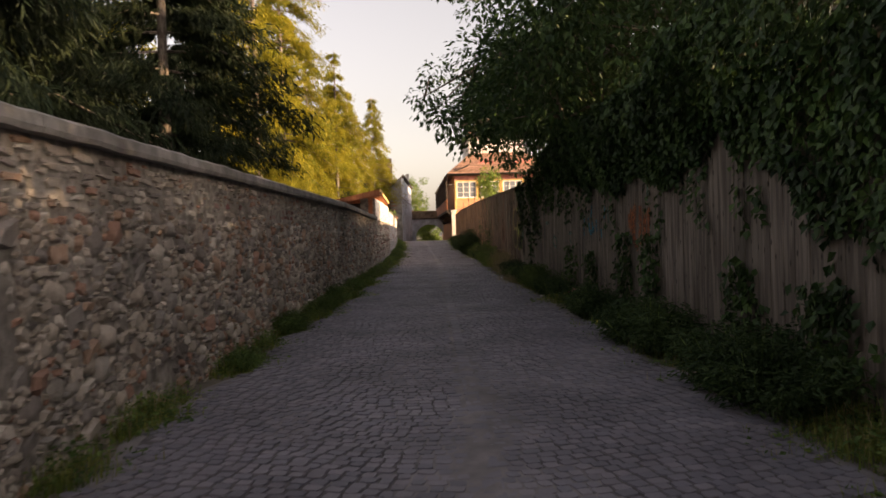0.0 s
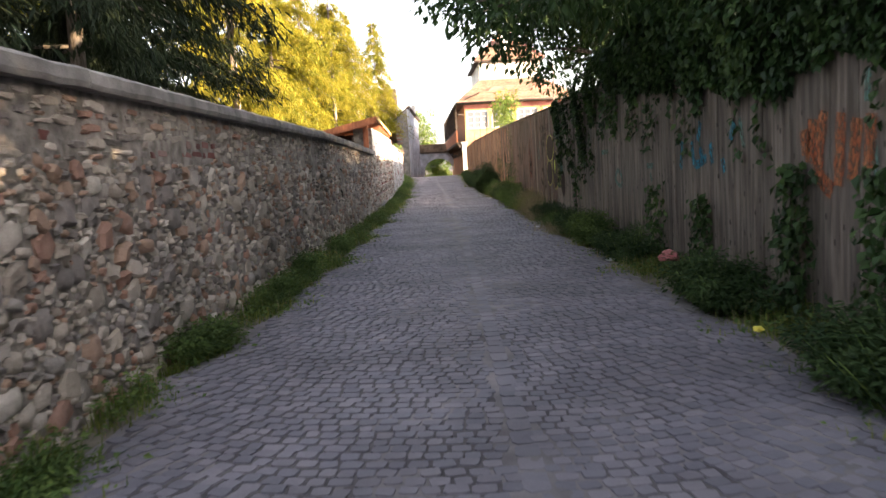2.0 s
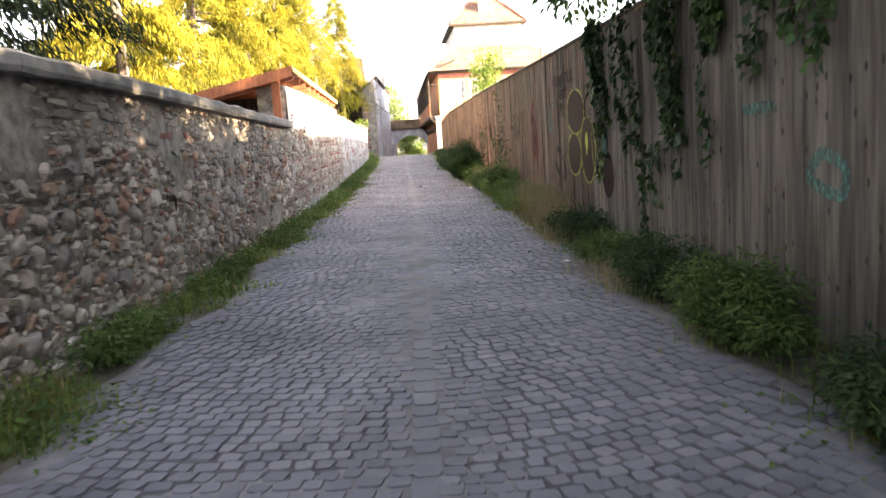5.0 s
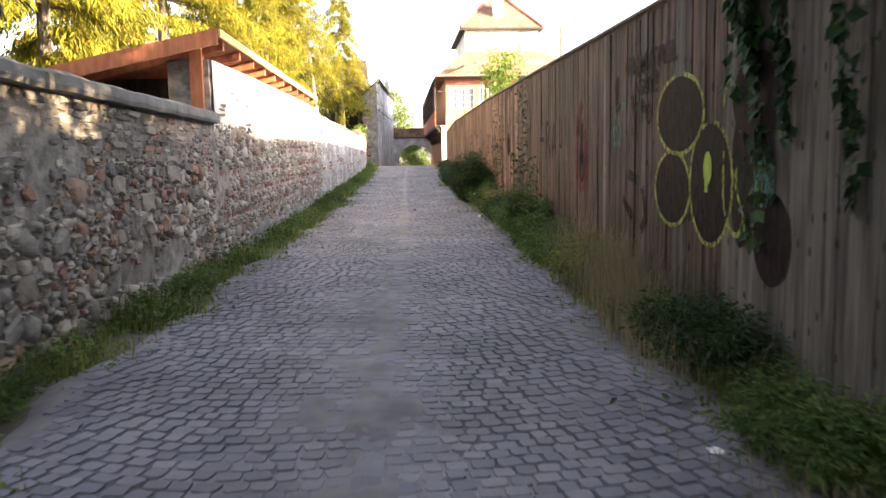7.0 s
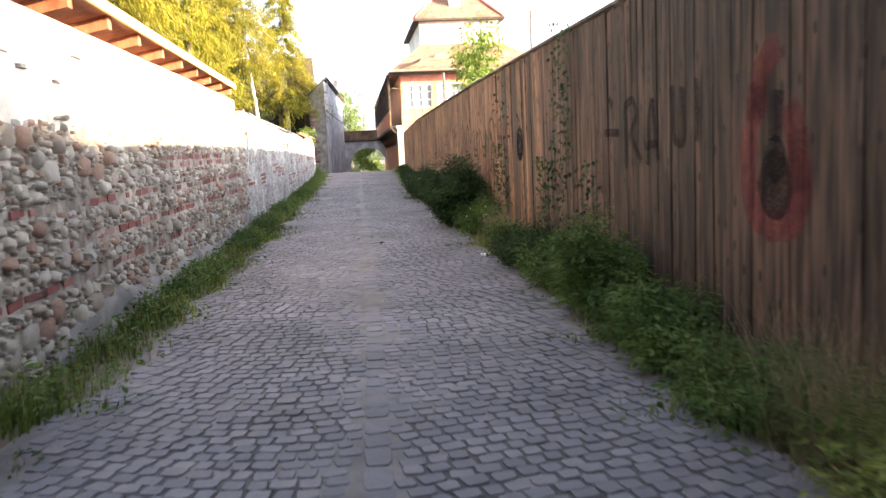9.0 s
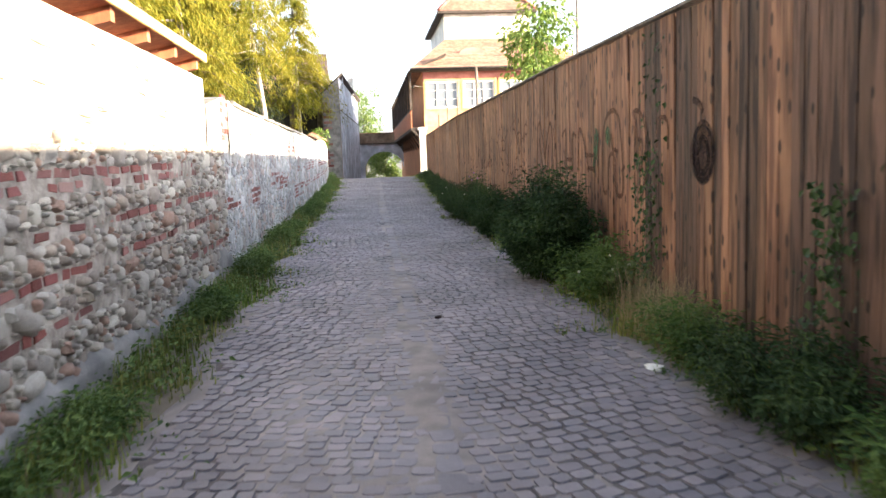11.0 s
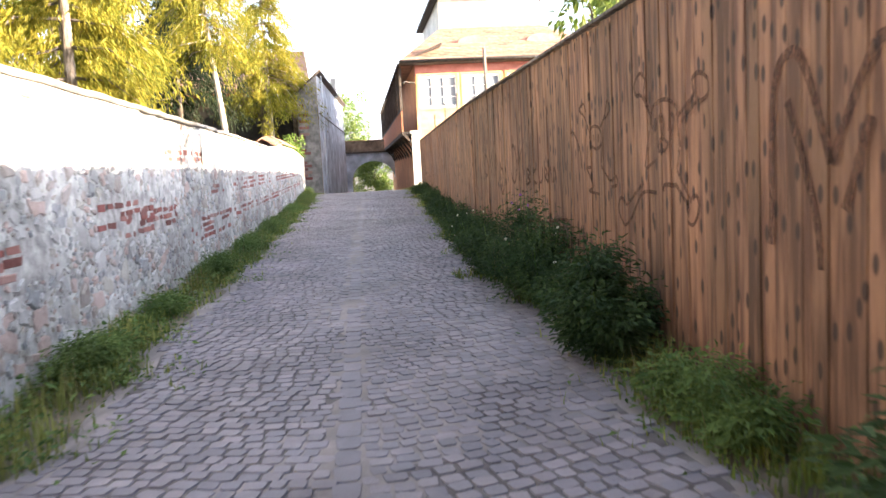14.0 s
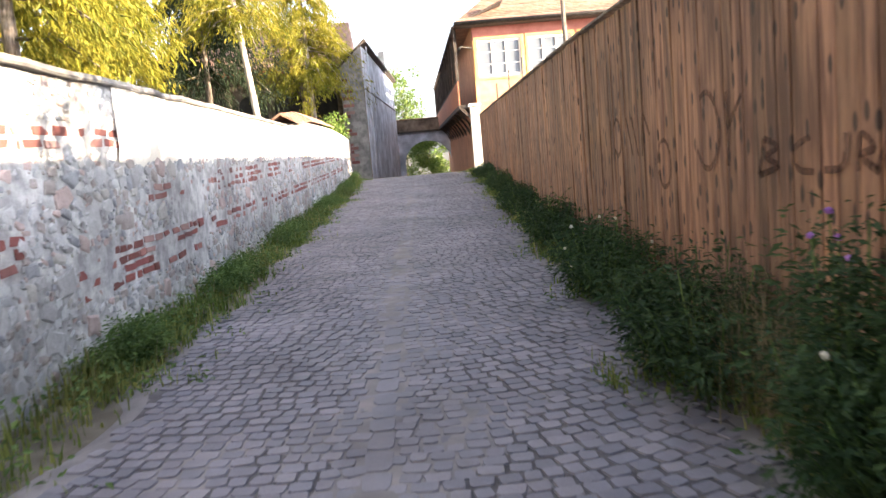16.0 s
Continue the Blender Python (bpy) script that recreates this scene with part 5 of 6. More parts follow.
conifer(-6.8, 25.0, 16, 3.2, 60000, M["conifer_shade"], 0.05, 44, label=DARKL, size=0.2)
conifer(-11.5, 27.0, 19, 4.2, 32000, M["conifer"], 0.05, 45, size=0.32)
conifer(-6.4, 33.5, 17, 3.0, 60000, M["conifer"], 0.05, 46, size=0.2)
conifer(-7.0, 44.0, 22, 4.6, 100000, M["conifer"], 0.05, 47, 0.7, size=0.2)
conifer(-4.6, 50.0, 13, 2.7, 44000, M["conifer"], 0.05, 48, 0.7, size=0.165)
conifer(-12.0, 50.0, 20, 4.6, 16000, M["conifer"], 0.05, 53, size=0.34)
conifer(-7.4, 58.0, 16, 4.1, 42000, M["conifer"], 0.12, 49, 0.8, size=0.2)
conifer(-11.5, 74.0, 17, 4.2, 16000, M["conifer"], 0.2, 54, 0.8, size=0.34)
conifer(-10.5, 66.0, 17, 4.2, 16000, M["conifer"], 0.05, 50, size=0.34)
conifer(-7.0, 71.0, 15, 3.6, 36000, M["conifer_shade"], 0.0, 55, 0.95, 0.32, "dark drooping conifer before the old building", 0.22)
BARE = "sparse conifer with a long bare pale trunk"
conifer(-4.0, 66.5, 13.5, 2.6, 22000, M["conifer"], 0.0, 51, 0.9, 0.46, BARE, 0.18, (-1.3, 0), M["palebark"])
conifer(-3.3, 75.5, 14.5, 3.0, 30000, M["conifer"], 0.0, 52, 0.9, 0.36, BARE, 0.2, (-0.2, 0), M["palebark"])


# ---------- creeper on the fence ----------
def ivy_bottom(y):
    return lerp(y, ((-4, 1.4), (3, 1.5), (5.0, 1.1), (5.8, 1.15), (6.5, 1.7), (7.4, 2.05), (8.1, 1.9), (9.1, 1.65), (10.1, 1.95), (11.0, 1.72), (12, 1.8), (13, 1.95), (14.2, 2.08), (16.5, 2.25), (17.5, 2.1), (18.2, 1.3), (19.2, 1.05), (20.2, 1.1), (20.8, 1.5), (21.5, 2.3)))


def creeper():
    rng = np.random.default_rng(61)
    t = thing("creeper", "dense dark green creeper hanging over the board fence", "climbing plant", kind="stuff")
    P, D, N = [], [], []
    n = 54000
    # the 9000 leaves before y = 2 are unseen, added to shade the wall
    y = np.concatenate([rng.uniform(-11, 2, 9000), rng.uniform(2, 21.3, n - 9000)])
    z = np.empty(n); x = np.empty(n)
    for i in range(n):
        if y[i] > 16.6 and noise.noise((y[i] * 2.4, 1, 4)) < 0.1:
            y[i] = rng.uniform(2, 16.6)
        b = ivy_bottom(y[i]) + 0.25 * noise.noise((y[i] * 2.2, 0, 7)) + 0.12 * noise.noise((y[i] * 7, 3, 7))
        tp = lerp(y[i], ((-4, 3.7), (6, 3.5), (9, 3.05), (15, 2.95), (18, 2.8), (21.3, 2.5)))
        tp += 0.2 * noise.noise((y[i] * 1.3, 5, 1))
        u = rng.random() ** 0.85
        z[i] = b + (tp - b) * u
        bulge = lerp(u, ((0, 0.06), (0.25, 0.18), (0.6, 0.4), (0.85, 0.42), (1, 0.1))) * (1 + 0.5 * noise.noise((y[i] * 1.6, z[i] * 1.6, 2))) * lerp(y[i], ((-4, 1.3), (8, 1.15), (15, 0.95), (17, 0.5), (21.3, 0.3)))
        over = rng.random() < 0.3
        x[i] = fx(y[i]) - 0.03 - bulge * (rng.uniform(0.7, 1.0) if not over else rng.uniform(0.0, 0.9))
        if z[i] > 2.5 and rng.random() < 0.35:
            x[i] += rng.uniform(0, 0.7)
    # hanging strands
    for k in range(46):
        yy = rng.uniform(3, 21.5)
        L = rng.uniform(0.25, 0.9)
        b = max(ivy_bottom(yy), 0.9) + 0.1
        m = int(L * 45)
        zz = b - rng.uniform(0, L, m)
        ys = yy + 0.05 * np.sin(zz * 9) + rng.normal(size=m) * 0.045
        x = np.concatenate([x, fx(yy) - rng.uniform(0.03, 0.11, m)]); y = np.concatenate([y, ys]); z = np.concatenate([z, zz])
    # columns that climb up from the foot, and one strand further on
    for yy, w, h, m in ((7.0, 0.2, 1.0, 320), (10.75, 0.15, 1.2, 420), (9.6, 0.15, 1.2, 360), (5.6, 0.3, 0.9, 500), (12.7, 0.12, 0.9, 260), (28.95, 0.09, 2.45, 420), (29.65, 0.13, 1.15, 280), (28.1, 0.1, 1.15, 200), (32.15, 0.12, 1.3, 360), (31.98, 0.05, 2.2, 110), (14.2, 0.1, 0.95, 200)):
        zz = gz(yy) + rng.uniform(0, h, m)
        ys = yy + rng.normal(size=m) * w * (1.1 - 0.6 * (zz - gz(yy)) / h)
        x = np.concatenate([x, np.full(m, fx(yy)) - rng.uniform(0.03, 0.22, m)]); y = np.concatenate([y, ys]); z = np.concatenate([z, zz])
    P = np.stack([x, y, z], 1)
    n = len(P)
    D = np.array((-0.35, 0, -0.8)) + rng.normal(size=(n, 3)) * 0.4
    N = np.array((-0.9, 0, 0.55)) + rng.normal(size=(n, 3)) * 0.45
    sz = rng.uniform(0.05, 0.105, n) * np.where(y > 25, 0.55, 1.0)
    V, F = leaves(P, D, N, sz, sz * 0.85, 0.12)
    part("foliage", npmesh("foliage", V, F, M["creeper"]), M["creeper"], t)


creeper()


# ---------- verges ----------
def blades(xs, ys, hs, ws, rng, name, material, parent, lean=0.35):
    n = len(xs)
    zs = np.array([gz(v) for v in ys]) - 0.05
    a = rng.uniform(0, 2 * np.pi, n)
    l = rng.uniform(0.05, lean, n) * hs
    V = np.empty((n, 6, 3))
    dx, dy = np.cos(a), np.sin(a)
    for k, (s, zz, ww) in enumerate(((0.0, 0.0, 1.0), (0.35, 0.62, 0.75), (1.0, 1.0, 0.12))):
        V[:, 2 * k] = np.stack([xs + dx * l * s - dy * ws * ww, ys + dy * l * s + dx * ws * ww, zs + hs * zz], 1)
        V[:, 2 * k + 1] = np.stack([xs + dx * l * s + dy * ws * ww, ys + dy * l * s - dx * ws * ww, zs + hs * zz], 1)
    o = np.arange(n)[:, None] * 6
    F = np.concatenate([o + np.array([[0, 1, 3, 2]]), o + np.array([[2, 3, 5, 4]])])
    return part(name, npmesh(name, V.reshape(-1, 3), F, material), material, parent)


def verge(side, n, seed):
    rng = np.random.default_rng(seed)
    t = thing("verge_grass", "rough green grass and dry stalks at the foot of the " + ("stone wall" if side < 0 else "board fence"), "grass", kind="stuff")
    y = 3 + 69 * rng.random(n) ** 1.25
    dens = np.array([noise.noise((v * 0.9, side * 3.0, 0)) + 0.5 * noise.noise((v * 2.7, side * 5.0, 2)) for v in y])
    dens = np.maximum(dens, -0.22)
    u = np.clip(np.abs(rng.normal(size=n) * 0.44) * (0.85 + 0.8 * dens), 0, 1.3)
    if side < 0:
        e0 = np.array([wx(v) + 0.03 for v in y]); e1 = np.array([road_l(v) + 0.10 for v in y])
        x = e0 + (e1 - e0) * u
    else:
        e0 = np.array([fx(v) - 0.04 for v in y]); e1 = np.array([road_r(v) - 0.10 for v in y])
        x = e0 + (e1 - e0) * u
    thin = np.interp(y, (3, 9, 14, 24, 30), (-0.5, -0.34, -0.2, -0.12, 0)) if side < 0 else np.interp(y, (3, 12, 20), (-0.1, -0.1, 0.1))
    ok = dens * 1.5 + thin + rng.uniform(-0.36, 0.5, n) > 0
    x, y, u, dens = x[ok], y[ok], u[ok], dens[ok]
    h = (0.05 + 0.15 * rng.random(len(x)) ** 3 + 0.10 * np.maximum(dens, 0)) * (1.2 - 0.6 * np.minimum(u, 1))
    blades(x, y, h, rng.uniform(0.002, 0.005, len(x)) * (1 + y / 50), rng, "grass_tuft", M["grass"], t)
    k = rng.random(len(x)) < (0.05 if side < 0 else 0.09)
    blades(x[k], y[k], h[k] * 1.5, np.full(k.sum(), 0.003), rng, "dry_stalk", M["straw"], t)
    # low broad leaves among the grass
    m = n // 4
    j = rng.integers(0, len(x), m)
    P = np.stack([x[j] + rng.normal(size=m) * 0.05, y[j] + rng.normal(size=m) * 0.05, np.array([gz(v) for v in y[j]]) + rng.uniform(0.0, 0.16, m) * (1.2 - np.minimum(u[j], 1))], 1)
    sz = rng.uniform(0.025, 0.065, m)
    V, F = leaves(P, rng.normal(size=(m, 3)) * (1, 1, 0.4), np.array((0, 0, 1)) + rng.normal(size=(m, 3)) * 0.4, sz, sz * 0.55)
    part("weed_leaf", npmesh("weed_leaf", V, F, M["weed"]), M["weed"], t)


verge(-1, 80000, 71)
verge(1, 80000, 72)


def bush(x, y, rx, ry, h, n, seed, label, size=0.09, material=None, flowers=None, narrow=0.38):
    rng = np.random.default_rng(seed)
    t = thing("weed_bush", label, "bush", "weed bushes along the fence" if x > 0 else "weed bushes along the wall")
    z0 = gz(y) - 0.04
    stems = bmesh.new()
    P, D, N, tips = [], [], [], []
    ns = max(7, int(30 * rx * ry * 4))
    for i in range(ns):
        a, q = rng.uniform(0, 2 * math.pi), math.sqrt(rng.random())
        bx, by = x + 0.45 * rx * q * math.cos(a), y + 0.5 * ry * q * math.sin(a)
        tx, ty = x + rx * q * math.cos(a), y + ry * q * math.sin(a)
        hh = h * (1 - 0.45 * q * q) * rng.uniform(0.75, 1.1)
        tube([(bx, by, z0), ((bx + tx) / 2, (by + ty) / 2, z0 + hh * 0.55), (tx, ty, z0 + hh)], [0.008, 0.006, 0.003], 4, stems)
        m = int(2.3 * n) // ns
        s = rng.uniform(0.12, 1, m) ** 0.8
        c = np.stack([bx + (tx - bx) * s, by + (ty - by) * s, z0 + hh * s], 1)
        d = rand_dirs(m, rng) * (1, 1, 0.35) + np.array((0, 0, 0.15))
        r = (0.16 + 0.05 * h) * rng.uniform(0.1, 1, m)[:, None]
        P.append(c + d * r); D.append(d + np.array((0, 0, -0.25)) + rng.normal(size=(m, 3)) * 0.25); N.append(np.array((0, 0, 1.0)) + rng.normal(size=(m, 3)) * 0.45)
        tips.append((tx, ty, z0 + hh))
    P, D, N = map(np.concatenate, (P, D, N))
    sz = size * 0.56 * rng.uniform(0.5, 1.4, len(P))
    V, F = leaves(P, D, N, sz, sz * narrow)
    part("stem", stems, M["weed"], t)
    # bushes by the fence default to the leaf copy dimmed in colour
    mt = material or (M["weed_dim"] if x > 0 else M["weed"])
    part("foliage", npmesh("foliage", V, F, mt), mt, t)
    if flowers:
        for tip in tips[::flowers[1]]:
            bm = bmesh.new()
            bmesh.ops.create_icosphere(bm, subdivisions=1, radius=0.014)
            for v in bm.verts:
                v.co *= rng.uniform(0.75, 1.25)
            bmesh.ops.translate(bm, verts=bm.verts, vec=tip)
            part("flower", bm, M[flowers[0]], t)


BIG = "large dark green weed bush against the board fence"
LOW = "leafy green weeds at the foot of the board fence"
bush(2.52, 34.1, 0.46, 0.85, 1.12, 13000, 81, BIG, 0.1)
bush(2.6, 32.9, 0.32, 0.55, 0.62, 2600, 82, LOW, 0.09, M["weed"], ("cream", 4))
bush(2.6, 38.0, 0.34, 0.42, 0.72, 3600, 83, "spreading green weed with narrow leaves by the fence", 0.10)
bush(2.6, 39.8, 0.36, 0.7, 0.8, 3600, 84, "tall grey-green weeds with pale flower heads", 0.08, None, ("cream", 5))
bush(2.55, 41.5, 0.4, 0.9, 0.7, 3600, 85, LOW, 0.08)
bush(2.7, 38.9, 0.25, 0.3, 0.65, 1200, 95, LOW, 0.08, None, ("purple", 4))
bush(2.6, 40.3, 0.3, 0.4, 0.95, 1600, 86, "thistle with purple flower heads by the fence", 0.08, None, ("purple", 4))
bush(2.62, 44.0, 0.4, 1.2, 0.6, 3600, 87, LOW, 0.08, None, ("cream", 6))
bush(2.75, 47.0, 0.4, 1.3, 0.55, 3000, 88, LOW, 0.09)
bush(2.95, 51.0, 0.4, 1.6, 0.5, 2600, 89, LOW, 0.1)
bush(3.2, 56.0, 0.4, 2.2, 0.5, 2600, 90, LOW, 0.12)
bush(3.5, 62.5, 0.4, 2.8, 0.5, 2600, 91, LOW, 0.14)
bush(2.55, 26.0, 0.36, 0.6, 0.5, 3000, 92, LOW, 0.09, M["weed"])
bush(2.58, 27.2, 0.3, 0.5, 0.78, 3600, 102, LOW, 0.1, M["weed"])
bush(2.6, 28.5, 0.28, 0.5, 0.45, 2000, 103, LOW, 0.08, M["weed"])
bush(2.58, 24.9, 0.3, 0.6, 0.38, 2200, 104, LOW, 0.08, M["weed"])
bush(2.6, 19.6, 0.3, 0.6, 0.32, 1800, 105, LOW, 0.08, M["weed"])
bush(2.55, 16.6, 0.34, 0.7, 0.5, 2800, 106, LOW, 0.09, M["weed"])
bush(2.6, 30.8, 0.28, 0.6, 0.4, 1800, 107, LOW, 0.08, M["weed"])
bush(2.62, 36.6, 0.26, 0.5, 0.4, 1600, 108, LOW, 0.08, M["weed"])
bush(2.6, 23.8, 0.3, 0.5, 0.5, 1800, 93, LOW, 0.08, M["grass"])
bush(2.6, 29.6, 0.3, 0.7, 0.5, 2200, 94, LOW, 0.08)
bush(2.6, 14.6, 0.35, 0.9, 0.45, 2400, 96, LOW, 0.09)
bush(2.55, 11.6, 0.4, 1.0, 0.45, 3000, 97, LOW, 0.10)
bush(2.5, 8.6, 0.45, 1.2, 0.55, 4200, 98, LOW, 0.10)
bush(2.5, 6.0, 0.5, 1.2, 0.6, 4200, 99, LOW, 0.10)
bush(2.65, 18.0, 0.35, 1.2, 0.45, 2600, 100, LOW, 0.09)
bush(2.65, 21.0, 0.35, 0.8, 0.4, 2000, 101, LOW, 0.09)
WL = "low green weeds at the foot of the stone wall"
for k, (y, ry, h, n) in enumerate(((8.2, 0.5, 0.22, 1200), (10.9, 0.7, 0.42, 2600), (13.2, 0.6, 0.42, 2200), (14.6, 0.6, 0.55, 2000), (17.5, 0.9, 0.4, 2000), (20.3, 0.7, 0.3, 1600), (24, 0.9, 0.28, 1400), (30, 1.2, 0.3, 1800), (33, 0.5, 0.35, 1500), (35.6, 0.7, 0.38, 2000), (38.6, 0.7, 0.42, 2200), (40.6, 0.5, 0.3, 1500), (43, 0.8, 0.4, 2000), (46, 1.2, 0.4, 2200), (50, 1.6, 0.4, 2200), (56, 2.2, 0.4, 2200), (63, 2.6, 0.45, 2200), (71, 1.4, 0.6, 1500))):
    bush(wx(y) + 0.2, y, 0.18, ry * 0.8, h * 0.72, int(n * 1.0), 110 + k, WL, 0.07)


def dry_tuft(x, y, rx, ry, hh, n, seed):
    rng = np.random.default_rng(seed)
    t = thing("dry_grass", "tuft of pale dry grass by the board fence", "grass", "dry grass tufts")
    xs, ys = x + rng.normal(size=n) * rx, y + rng.normal(size=n) * ry
    xs = np.minimum(xs, 2.9)
    blades(xs, ys, hh * rng.uniform(0.4, 1.1, n), rng.uniform(0.0012, 0.0025, n), rng, "blade", M["straw"], t, 0.6)


for k, (x, y, rx, ry, hh, n) in enumerate(((2.62, 22.8, 0.14, 0.5, 0.6, 1500), (2.5, 21.4, 0.15, 0.5, 0.35, 900), (2.65, 24.2, 0.12, 0.45, 0.6, 1000), (2.65, 31.4, 0.1, 0.35, 0.5, 900), (2.7, 41.0, 0.1, 0.5, 0.7, 500), (2.3, 18.6, 0.12, 0.5, 0.25, 600))):
    dry_tuft(x, y, rx, ry, hh, n, 160 + k)


# ---------- spray paint on the fence ----------
def stroke(bm, pts, w, lift=0.022):
    """A flat ribbon of paint along (y, z) points on the fence."""
    pts = [Vector(p) for p in pts]
    fine = []
    for i in range(len(pts) - 1):
        p0, p1, p2, p3 = pts[max(i - 1, 0)], pts[i], pts[i + 1], pts[min(i + 2, len(pts) - 1)]
        for s in np.linspace(0, 1, 7)[:-1]:
            fine.append(0.5 * ((2 * p1) + (p2 - p0) * s + (2 * p0 - 5 * p1 + 4 * p2 - p3) * s * s + (3 * p1 - p0 - 3 * p2 + p3) * s ** 3))
    fine.append(pts[-1])
    prev = None
    for i, p in enumerate(fine):
        d = fine[min(i + 1, len(fine) - 1)] - fine[max(i - 1, 0)]
        nrm = Vector((-d.y, d.x)).normalized() * w * 0.5 * (1 + 0.25 * noise.noise((p.x * 9, p.y * 9, 0)))
        cur = [bm.verts.new((fx(q.x) - lift - 0.011, q.x, q.y)) for q in (p + nrm, p - nrm)]
        if prev:
            bm.faces.new((prev[0], cur[0], cur[1], prev[1]))
        prev = cur


def loop(cy, cz, ry, rz, a0=0, a1=360, n=9):
    return [(cy + ry * math.cos(radians(a)), cz + rz * math.sin(radians(a))) for a in np.linspace(a0, a1, n)]


def blob(bm, cy, cz, ry, rz, lift=0.0205):
    vs = [bm.verts.new((fx(cy) - lift - 0.011, y, z)) for y, z in loop(cy, cz, ry, rz, 0, 345, 24)]
    bm.faces.new(vs)


def graffiti(label, material, strokes, w, blobs=()):
    g = thing("graffiti", label, "graffiti", "spray paint on the fence")
    for s in strokes:
        bm = bmesh.new(); stroke(bm, s, w)
        part("paint_stroke", bm, M[material], g)
    for b in blobs:
        bm = bmesh.new(); blob(bm, *b)
        part("paint_fill", bm, M[material], g)


def sprayed_word(word, label, y, z, size, stretch, material):
    cu = bpy.data.curves.new("letters", "FONT")
    cu.body, cu.size, cu.extrude, cu.offset = word, size, 0.0005, 0.006
    cu.materials.append(M[material])
    ob = new("graffiti_word", cu)
    ob.matrix_world = Matrix.Translation((fx(y) - 0.034, y, z)) @ Matrix(((0, 0, -1, 0), (-stretch, 0, 0, 0), (0, 1, 0, 0), (0, 0, 0, 1)))
    tagged(ob, label, "graffiti", "spray paint on the fence")


sprayed_word("FUMATUL", "dark sprayed word on weathered fence boards", 23.5, 1.98, 0.21, 1.35, "word_paint")
sprayed_word("ESTE", "dark sprayed word under another on the fence", 23.15, 1.79, 0.18, 1.3, "word_paint")
graffiti("dark sprayed scrawl under the sprayed words", "spray_dark", [[(23.3, 1.72), (23.28, 1.5)], loop(23.22, 1.67, 0.06, 0.05, -90, 120, 7), [(23.08, 1.7), (23.06, 1.55)], loop(22.9, 1.62, 0.07, 0.07, 0, 350, 8), [(23.9, 1.95), (23.85, 1.7), (23.7, 1.75)]], 0.03)
graffiti("small teal figure with a round head sprayed on boards", "spray_teal", [[(23.88, 1.67), (23.96, 1.53), (23.9, 1.4), (23.77, 1.38), (23.72, 1.49), (23.78, 1.64)], [(23.84, 1.56), (23.84, 1.47)]], 0.06, ((23.62, 1.735, 0.06, 0.05),))
graffiti("dark ring sprayed above a teal figure", "spray_dark", [loop(23.1, 1.9, 0.13, 0.09, 30, 360, 9)], 0.035)
# big bubble letters
BUB = [(22.2, 1.58, 0.46, 0.27), (22.33, 1.04, 0.36, 0.26), (21.6, 1.10, 0.34, 0.39), (21.12, 1.15, 0.15, 0.42)]
graffiti("large dark bubble letters sprayed on the board fence", "spray_dark", [], 0.05, [(a, b, c, d, 0.0195 + 0.0008 * i) for i, (a, b, c, d) in enumerate(BUB)] + [(20.95, 1.62, 0.32, 0.25, 0.0228), (20.98, 1.2, 0.2, 0.3, 0.0236), (20.72, 0.82, 0.22, 0.26, 0.0244)])
graffiti("yellow-green outline of sprayed bubble letters", "spray_yellow", [loop(a, b, c + 0.015, d + 0.015, 100, 440, 14) for a, b, c, d in BUB[:3]] + [[(21.38, 1.31), (21.38, 1.03), (21.29, 0.85), (21.17, 0.8), (21.10, 0.87), (21.06, 0.94)], [(21.40, 1.58), (21.35, 1.72), (21.13, 1.76), (20.93, 1.68), (20.86, 1.53)], [(21.14, 1.42), (21.13, 1.51), (21.02, 1.54), (20.90, 1.51), (20.85, 1.42), (20.86, 1.3), (20.96, 1.25), (21.11, 1.23), (21.19, 1.18), (21.18, 1.07), (21.09, 0.95), (21.05, 0.8), (20.88, 0.76), (20.77, 0.76)], [(20.81, 1.21), (20.88, 1.06), (21.02, 0.94)]], 0.032)
graffiti("pale blue fill in sprayed bubble letters", "spray_teal", [], 0.05, ((20.82, 1.15, 0.13, 0.16, 0.028),))
graffiti("lime green figure sprayed on dark letters", "spray_lime", [[(21.67, 1.21), (21.66, 1.04)]], 0.05, ((21.63, 1.2, 0.07, 0.11, 0.0272),))
# tall letters by the large bush
M1 = [[(36.54, 1.12), (36.51, 1.8), (36.37, 1.95), (36.25, 1.85), (36.09, 1.48)], [(36.09, 1.48), (35.93, 1.75), (35.79, 1.92), (35.68, 1.8), (35.64, 1.2)], [(36.4, 1.75), (36.2, 1.3), (36.16, 1.05)], [(36.0, 1.3), (35.85, 1.65)]]
graffiti("tall brown letter sprayed on the board fence", "spray_brown", M1, 0.05)
graffiti("brown row of tall letters sprayed on the board fence", "spray_brown", [[(35.19, 1.73), (35.08, 1.79), (35.0, 1.76), (35.03, 1.35)], [(34.73, 1.33), (34.71, 1.73), (34.55, 1.71)], [(34.52, 1.33), (34.44, 1.76), (34.32, 1.73), (34.16, 1.5), (34.1, 1.33)], [(35.02, 1.47), (34.73, 1.46)], [(35.03, 1.37), (34.73, 1.37)], [(34.19, 1.51), (33.88, 1.5)], [(34.15, 1.37), (33.86, 1.37)], [(35.55, 1.5), (35.56, 1.75), (35.62, 1.86)]], 0.045)
